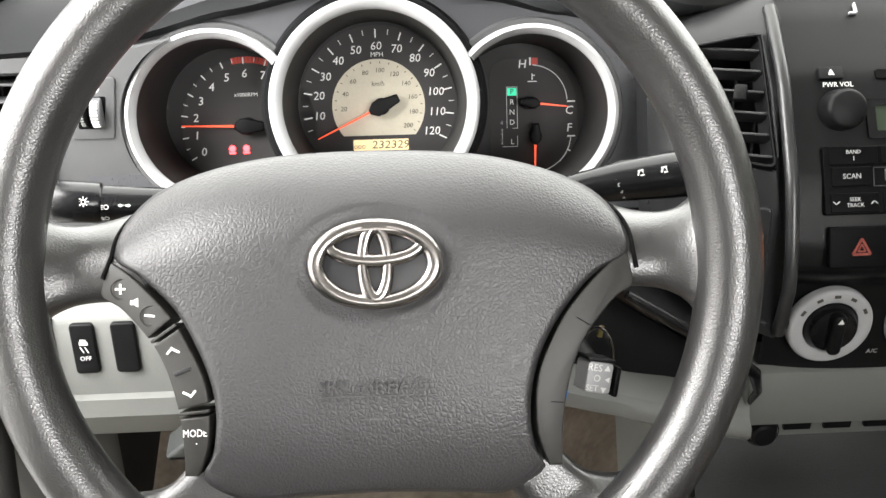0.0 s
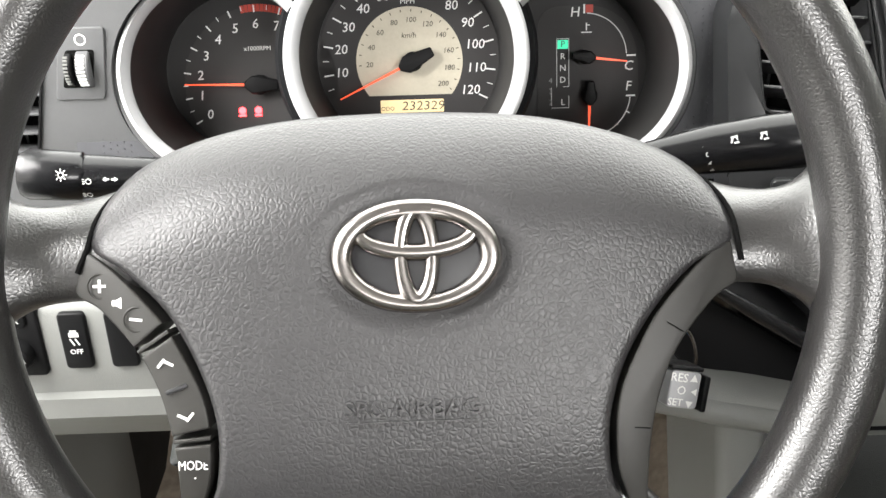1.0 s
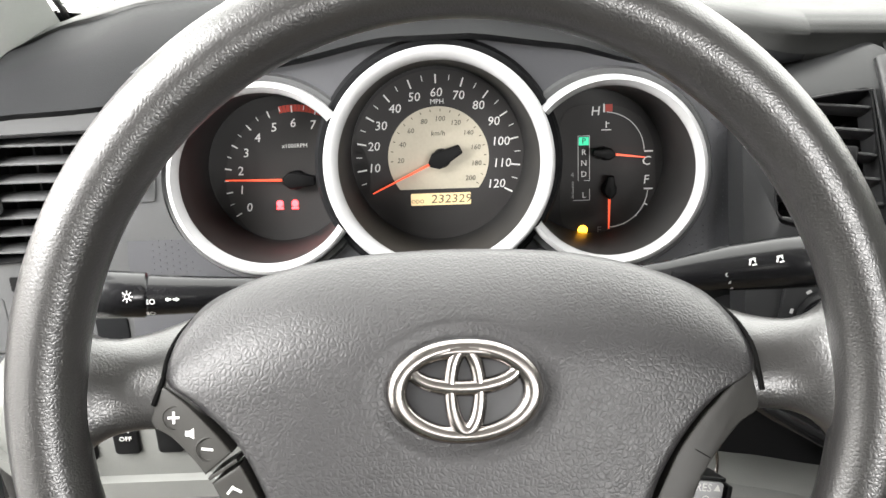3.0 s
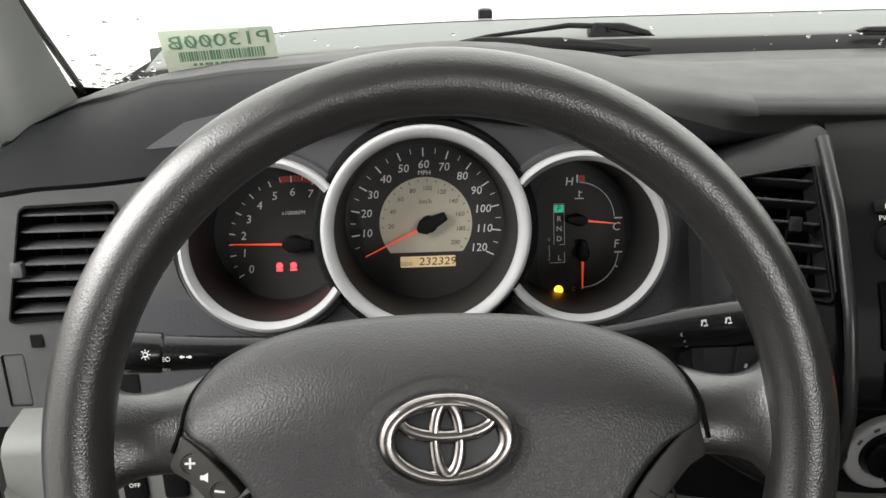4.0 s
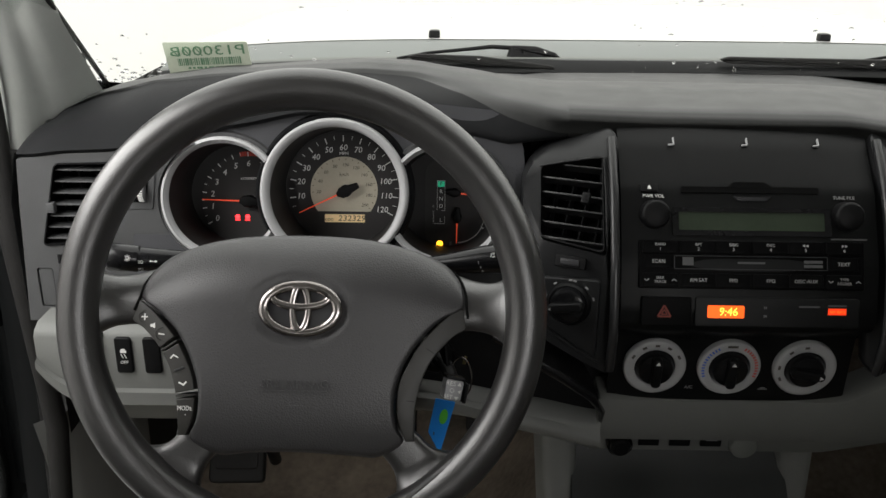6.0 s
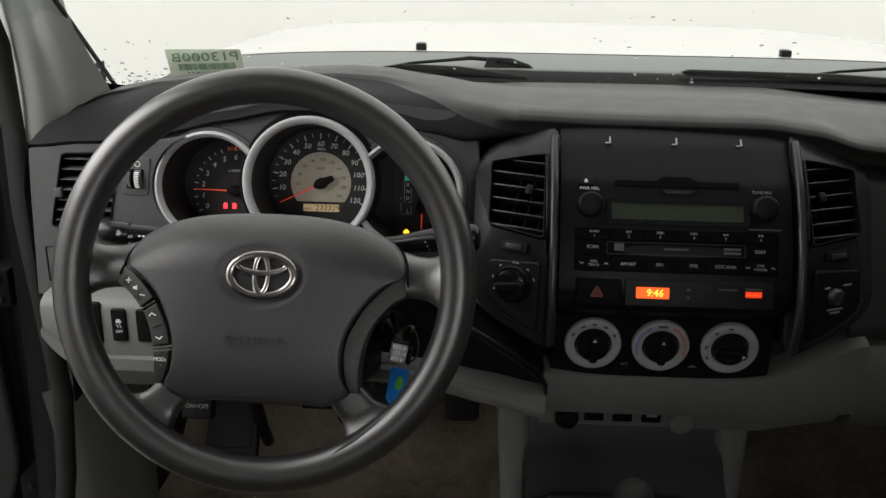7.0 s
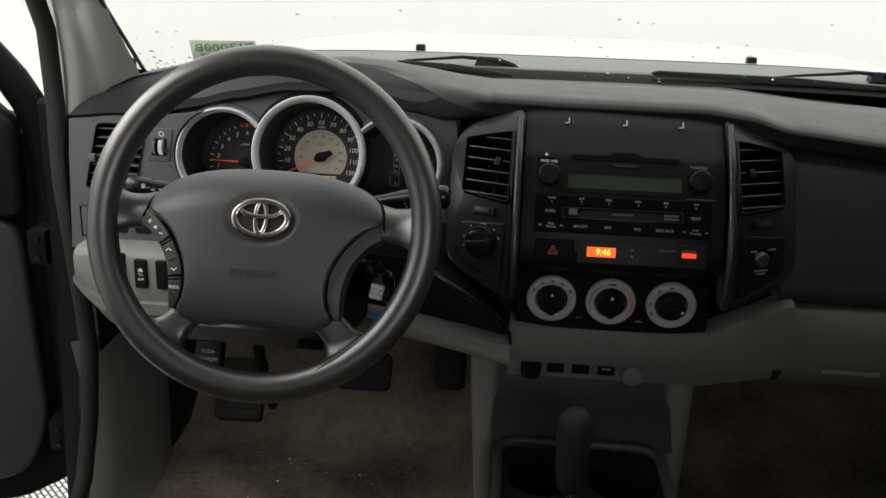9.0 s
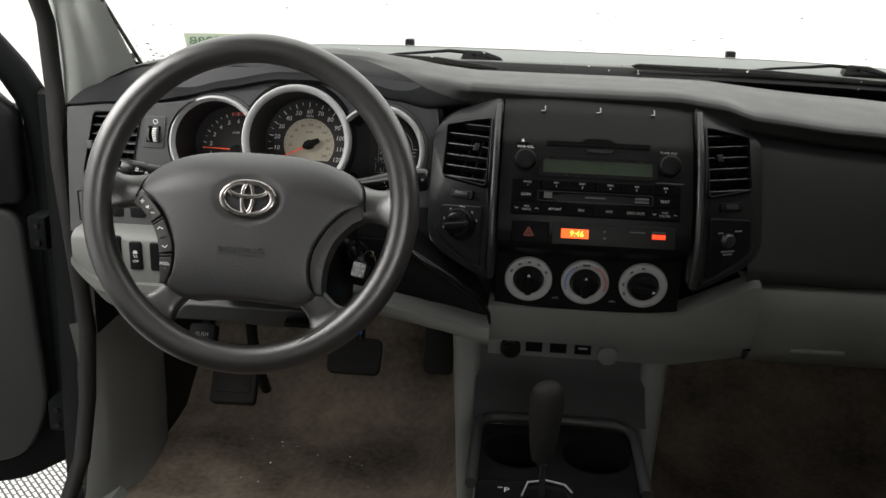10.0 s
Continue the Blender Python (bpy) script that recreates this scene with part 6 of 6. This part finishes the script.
for s in np.linspace(0, 1, 16):
    z = 0.985 - 0.355 * s
    flare = 0.035 * max(0, s - 0.80) / 0.20
    yb = 0.735 + 0.03 * math.sin(math.pi * s) - 0.05 * max(0, s - 0.6)
    rows.append([(-0.415, yb - 0.02, z), (-0.395 + flare * 0.2, yb, z), (-0.386, yb + 0.01, z), (-0.378 + flare, yb + 0.08, z), (-0.374 + 0.6 * flare, 0.90, z), (-0.371 + 0.2 * flare, 0.968 - 0.09 * max(0, s - 0.75), z), (-0.382, 0.985, z), (-0.40, 0.99, z)])
setting("trim_kick_panel", sheet(bm, rows), M_GREY, "light grey kick panel beside the footwell", "kick panel", smooth=60)
bm = B()
rows = []
for y in np.linspace(-1.0, 0.76, 20):
    rows.append([(-0.36, y, 0.655), (-0.375, y, 0.67), (-0.40, y, 0.665), (-0.42, y, 0.63), (-0.425, y, 0.50), (-0.425, y, 0.35)])
setting("trim_sill", sheet(bm, rows), M_GREYD, "scuffed grey door sill trim", "sill")
bm = B()
tube(bm, [(-0.405, -0.9, 0.672), (-0.408, 0.40, 0.672), (-0.41, 0.62, 0.69), (-0.405, 0.695, 0.76), (-0.396, 0.715, 0.86), (-0.388, 0.72, 0.98), (-0.385, 0.70, 1.10), (-0.390, 0.69, 1.25), (-0.408, 0.728, 1.34), (-0.397, 0.702, 1.45), (-0.388, 0.64, 1.54), (-0.378, 0.50, 1.66), (-0.372, 0.33, 1.78), (-0.37, 0.1, 1.88), (-0.37, -0.9, 1.88)], 0.013, 12)
setting("trim_door_seal", bm, M_RUBBER, "black rubber door opening seal", "seal")
bm = B()
rows = []
for z, x0, y0 in ((0.30, -0.43, 0.70), (0.62, -0.43, 0.73), (0.80, -0.425, 0.735), (1.0, -0.415, 0.735), (1.2, -0.412, 0.735), (1.34, -0.42, 0.75)):
    rows.append([(x0, y0, z), (x0 - 0.03, y0 + 0.005, z), (x0 - 0.05, y0 + 0.05, z), (x0 - 0.06, y0 + 0.20, z), (x0 - 0.12, y0 + 0.24, z), (x0 - 0.13, y0 + 0.6, z)])
setting("wall_door_jamb", sheet(bm, rows), M_PAINT, "dark painted door jamb of the truck body", "door jamb", smooth=60)
bm = B()
sheet(bm, [[(-0.372, 0.72, 0.97), (-0.372, 0.72, 1.34)], [(-0.376, 0.895, 0.97), (-0.376, 0.895, 1.34)], [(-0.377, 0.90, 0.45), (-0.377, 0.90, 1.34)], [(-0.366, 1.31, 0.45), (-0.372, 1.31, 1.34)]])
setting("wall_dash_side", bm, M_BLACK, "black inner side behind the dash end", "wall")
for z in (0.80, 1.12):
    bm = B()
    box(bm, (-0.472, 0.775, z), (0.03, 0.05, 0.055), 0.006)
    leaf = tagged(part("hinge_bracket", bm, M_PAINT, None), "dark painted bracket bolted to the door jamb", "bracket", group="jamb brackets")
    for dz in (-0.014, 0.014):
        bm = B()
        lathe(bm, [(0.0, 0.004), (0.0045, 0.004), (0.0055, 0.0)], seg=6, m=basis((-0.470, 0.749, z + dz), (1, 0, 0), (0, 0, 1)))
        part("bolt", bm, M_BLACK, leaf)

# A-pillar trims
def pillar(name, sx, cx):
    bm = B()
    rows = []
    for s in np.linspace(0, 1, 24):
        z = 1.325 + 0.54 * s
        yr, yf, xi = 0.735 - 0.02 * s - 0.42 * s * s, 0.885 - 0.60 * s, -0.326 + 0.035 * s
        yf = max(yf, yr + 0.02)
        a, b = Vector((-0.387 + 0.06 * s, yr)), Vector((xi, yf))
        nrm = Vector((b.y - a.y, a.x - b.x)).normalized()
        sec = [(a.x - 0.06, yr + 0.07), (a.x - 0.025, yr + 0.022), (a.x - 0.010, yr + 0.001)]
        for k in range(9):
            t = k / 8
            p = a.lerp(b, t) + nrm * (0.009 * math.sin(math.pi * t) - 0.011 * math.exp(-((t - 0.30) / 0.09) ** 2))
            sec.append((p.x, p.y))
        sec += [(xi - 0.006, yf + 0.008), (xi - 0.05, yf + 0.03)]
        rows.append([(cx + sx * (x - cx), y, z) for x, y in sec])
    setting(name, sheet(bm, rows), M_PILLAR, "light grey windshield pillar trim", "pillar", smooth=70)


pillar("trim_pillar_driver", 1, 0.365)
pillar("trim_pillar_passenger", -1, 0.365)

# open driver's door
DM = Matrix.Translation((-0.505, 0.955, 0)) @ Matrix.Rotation(radians(198), 4, "Z")
door = thing("door_driver", "open driver's door with grey trim and a black window frame", "door", (-0.505, 0.955, 0.5))
# local x runs outwards along the door, local y towards the inside face
bm = B()
prof = rquad([(0.02, 0.66), (0.04, 0.61), (0.14, 0.565), (1.05, 0.52), (1.08, 1.28), (0.10, 1.28), (0.03, 1.20)], 0.03, 6)
DF = DM @ Matrix(((1, 0, 0, 0), (0, 0, 1, 0), (0, 1, 0, 0), (0, 0, 0, 1)))
slab(bm, prof, 0.0, 0.11, 0.01)
part("shell", bm, M_PAINT, door, "dark painted shell", frame_of=DF)
bm = B()
slab(bm, rquad([(0.076, 0.73), (0.125, 0.63), (0.98, 0.58), (1.02, 1.12), (0.090, 1.12)], 0.05, 8), 0.035, 0.04, 0.010)
tp = part("inner_trim", bm, M_DOORTRIM, door, "grey lower trim", frame_of=DF, smooth=28)
bm = B()
slab(bm, rquad([(0.078, 1.124), (1.02, 1.124), (1.03, 1.30), (0.30, 1.30), (0.14, 1.345), (0.078, 1.28)], 0.02, 5), 0.045, 0.05, 0.015)
part("upper_trim", bm, M_BLACK, door, "dark upper trim", frame_of=DF)
bm = B()
slab(bm, rquad([(0.20, 0.66), (0.85, 0.63), (0.88, 0.88), (0.16, 0.88)], 0.07, 6), 0.045, 0.02, 0.01)
part("pocket", bm, M_DOORTRIM, tp, frame_of=DF)
bm = B()
tube(bm, [(DF @ Vector(p)) for p in ((0.044, 0.75, -0.01), (0.044, 1.10, -0.01), (0.045, 1.20, -0.01), (0.051, 1.268, -0.01), (0.063, 1.308, -0.01), (0.083, 1.345, -0.01), (0.108, 1.378, -0.01), (0.15, 1.43, -0.015), (0.26, 1.54, -0.02), (0.42, 1.70, -0.03), (0.60, 1.80, -0.03), (1.0, 1.82, -0.03), (1.06, 1.60, -0.03), (1.07, 1.28, -0.02))], 0.027, 14)
part("window_frame", bm, M_PAINT, door, "black window frame")

# ---- windshield ----
def glass_pt(x, s):
    """Point on the windshield: x across, s from foot (0) to head (1)."""
    k = ((x - 0.365) / 0.72) ** 2
    return (x, glass_y(x) + 0.012 - 0.62 * s - 0.06 * k * s, 1.345 + 0.50 * s)


bm = B()
sheet(bm, [[glass_pt(x, s) for x in np.linspace(-0.41, 1.14, 32)] for s in np.linspace(-0.02, 1.0, 14)])
bmesh.ops.recalc_face_normals(bm, faces=bm.faces)
if sum(f.normal.y for f in bm.faces) > 0:
    bmesh.ops.reverse_faces(bm, faces=bm.faces)
ws = setting("window_windshield", bm, M_GLASS, "clear windshield glass dotted with rain drops", "windshield", flip=False)
ws.visible_shadow = False
GX = np.linspace(-0.385, 1.12, 80)
bm = B()
sheet(bm, [[(p[0], p[1] + 0.004, p[2]) for p in (glass_pt(x, s) for x, s in zip(GX, [-0.05 + (0.112 + 0.016 * max(0, (-0.285 - x) / 0.05) ** 2) * k for x in GX]))] for k in (0.0, 0.5, 1.0)])
fr = setting("trim_windshield_border", bm, M_VOID, "black ceramic border along the foot of the glass", "trim")
for nm, side in (("trim_glass_edge_driver", -1), ("trim_glass_edge_passenger", 1)):
    bm = B()
    xs = [-0.3265 + 0.033 * s if side < 0 else 1.0535 - 0.033 * s for s in np.linspace(0, 1, 16)]
    tube(bm, [Vector(glass_pt(x, s)) + Vector((0, 0.006, 0)) for x, s in zip(xs, np.linspace(0.06, 1, 16))], 0.003, 8)
    setting(nm, bm, M_RUBBER, "black glass edge along the pillar", "trim")
rng = random.Random(7)
bm = B()
for i in range(330):
    x, s = rng.uniform(-0.34, 1.05), rng.betavariate(1.1, 1.6) * 0.5 + 0.02
    if i < 70:
        x, s = -0.335 + abs(rng.gauss(0, 0.06)), 0.03 + abs(rng.gauss(0, 0.06))
    elif i > 260:
        x, s = -0.268 + rng.gauss(0, 0.020), 0.075 + rng.gauss(0, 0.016)
    p = Vector(glass_pt(x, s)) + Vector((0, 0.001, 0.001))
    r = rng.choice((0.0007, 0.0009, 0.0012, 0.0016, 0.0024))
    m = Matrix.Translation(p) @ basis((0, 0, 0), (1, 0, 0), (0, -0.78, 0.63)) @ Matrix.Diagonal((r * rng.uniform(0.8, 1.4), r * rng.uniform(0.8, 1.3), r * 0.5, 1))
    bmesh.ops.create_icosphere(bm, subdivisions=2, radius=1.0, matrix=m)
dr = part("rain_drops", bm, M_DROP, None)
tagged(dr, "scattered rain drops on the windshield", "rain drops", kind="stuff")
dr.visible_shadow = False

# stock sticker on the glass
sm = basis((-0.1945, 0.833, 1.4135), (1, 0, 0.05), (0, -0.30, 0.95))
bm = B()
slab(bm, rquad([(-0.049, -0.020), (0.050, -0.026), (0.049, 0.018), (-0.050, 0.021)], 0.002), 0.0005, 0.0008)
stk = tagged(part("windshield_sticker", bm, M_STICKER, None, frame_of=sm), "pale green paper sticker inside the windshield", "sticker")
bm = B()
lettering(bm, "P13000B", 0.0126, 0.001, 0.0085, 0.0009, mirror=True, sx=1.45)
for zx in (-0.0238, -0.0379, -0.0097):
    bar(bm, zx, 0.0085, 0.0135, 0.0011, 0.0010, -58)
part("number", bm, M_STICKTXT, stk, frame_of=sm)
bm = B()
r2 = random.Random(3)
x = -0.036
while x < 0.040:
    w = r2.choice((0.0006, 0.0010, 0.0016))
    bar(bm, x, -0.0045, w, 0.0090, 0.0008)
    x += w + r2.choice((0.0006, 0.0010, 0.0014))
part("bar_code", bm, M_STICKTXT, stk, frame_of=sm)
bm = B()
for k in range(11):
    bar(bm, -0.024 + k * 0.0046 + 0.0006 * (k % 3), -0.0125, 0.0030, 0.0022, 0.0008)
part("small_print", bm, M_STICKTXT, stk, frame_of=sm)

# ---- hood, cowl, nozzles, wipers ----
def hood_z(x, f):
    """Height of the hood; f runs from its rear edge (0) to its nose (1)."""
    return 1.3990 - 0.050 * f - 0.05 * max(0, f - 0.75) ** 2 * 4 - 0.040 * ((x - 0.365) / 0.8) ** 4


HX = np.linspace(-0.335, 1.065, 40)
hood = thing("hood", "white painted hood seen through the windshield", "hood", (0.365, 1.6, 1.30))
bm = B()
sheet(bm, [[(x, y, hood_z(x, (y - 1.118) / 1.13)) for x in HX] for y in np.linspace(1.118, 2.25, 24)])
part("panel", bm, M_HOOD, hood, smooth=60)
bm = B()
sheet(bm, [[(x, 1.118, hood_z(x, 0) - d) for x in HX] for d in (0.0006, 0.030)])
part("rear_edge", bm, M_HOODLIP, hood)
CX = np.linspace(-0.315, 1.045, 40)


def cowl_z(x, z):
    return z - 0.040 * ((x - 0.365) / 0.8) ** 4


bm = B()
sheet(bm, [[(x, y, cowl_z(x, z)) for x in CX] for y, z in ((1.132, 1.3975), (1.112, 1.3978), (1.085, 1.3958), (1.050, 1.3912), (1.030, 1.3880))])
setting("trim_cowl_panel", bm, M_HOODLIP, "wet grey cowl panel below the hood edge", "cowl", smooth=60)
bm = B()
sheet(bm, [[(x, y, cowl_z(x, z)) for x in CX] for y, z in ((1.031, 1.3884), (1.022, 1.3872), (1.018, 1.3845))])
setting("trim_cowl_edge", bm, M_GREYD, "pale lip along the cowl", "cowl")
bm = B()
sheet(bm, [[(x, y, cowl_z(x, z)) for x in CX] for y, z in ((0.985, 1.345), (1.000, 1.372), (1.012, 1.3855), (1.019, 1.3862), (1.024, 1.380))])
setting("trim_cowl_seal", bm, M_STACK, "black rubber seal along the foot of the windshield", "seal", smooth=60)
for x in (0.063, 0.642):
    nz = thing("washer_nozzle", "small black washer nozzle on the hood", "nozzle", (x, 1.148, 1.392), group="washer nozzles")
    bm = B()
    box(bm, (x, 1.148, 1.400), (0.017, 0.018, 0.016), 0.004)
    part("head", bm, M_BLACK, nz)
    bm = B()
    box(bm, (x, 1.150, 1.390), (0.013, 0.014, 0.010), 0.002)
    part("stem", bm, M_BLACK, nz)
for x0, x1, b0, b1 in ((0.190, 0.015, 0.030, 0.230), (0.828, 0.630, 0.452, 0.900)):
    wp = thing("windshield_wiper", "black windshield wiper resting at the foot of the glass", "wiper", (x0, 1.03, 1.37), group="wipers")
    bm = B()
    slab(bm, rquad([(-0.030, -0.010), (0.048, -0.009), (0.040, 0.000), (0.012, 0.009), (-0.022, 0.010)], 0.003), 0.012, 0.026, 0.004)
    bmesh.ops.transform(bm, matrix=tilted((x0 + 0.004, 1.038, 1.3915), 10), verts=bm.verts)
    part("pivot_cover", bm, M_BLACK, wp)
    bm = B()
    lathe(bm, [(0.0, 0.002), (0.0024, 0.002), (0.0028, 0.0)], seg=16, m=tilted((x0 - 0.002, 1.0255, 1.3955), 10))
    part("pivot_bolt", bm, M_VOID, wp)
    bm = B()
    tube(bm, [(x0 - 0.015, 1.034, 1.3985), (x0 - 0.045, 1.031, 1.4005), (x0 - 0.075, 1.028, 1.3975), ((x0 + x1) / 2 - 0.045, 1.026, 1.3920), (x1, 1.020, 1.3850)], [0.0032, 0.0030, 0.0026, 0.0022, 0.0018], 10)
    part("arm", bm, M_BLACK, wp)
    bm = B()
    slab(bm, rquad([(b0, 1.3900), (b0 + 0.012, 1.3938), ((b0 + b1) / 2, 1.3915), (b1, 1.3790), (b1, 1.3740), (b0 + 0.01, 1.3850)], 0.002), 0.003, 0.006, 0.0015)
    part("blade", bm, M_RUBBER, wp, frame_of=Matrix(((1, 0, 0, 0), (0, 0, -1, 1.005), (0, 1, 0, 0), (0, 0, 0, 1))))

# lint and crumbs on the carpet
rng = random.Random(11)
bm = B()
for i in range(46):
    x, y = rng.uniform(-0.22, 0.16), rng.uniform(0.62, 0.98)
    if i < 9:
        x, y = 0.0 + rng.gauss(0, 0.006), 0.66 + rng.gauss(0, 0.006)
    s = rng.uniform(0.0006, 0.0018)
    bmesh.ops.create_icosphere(bm, subdivisions=1, radius=s, matrix=Matrix.Translation((x, y, 0.6595)) @ Matrix.Diagonal((1.6, 1.0, 0.5, 1)))
lint = part("lint_specks", bm, M_WHITE, None)
tagged(lint, "scattered pale lint specks on the carpet", "lint", kind="stuff")
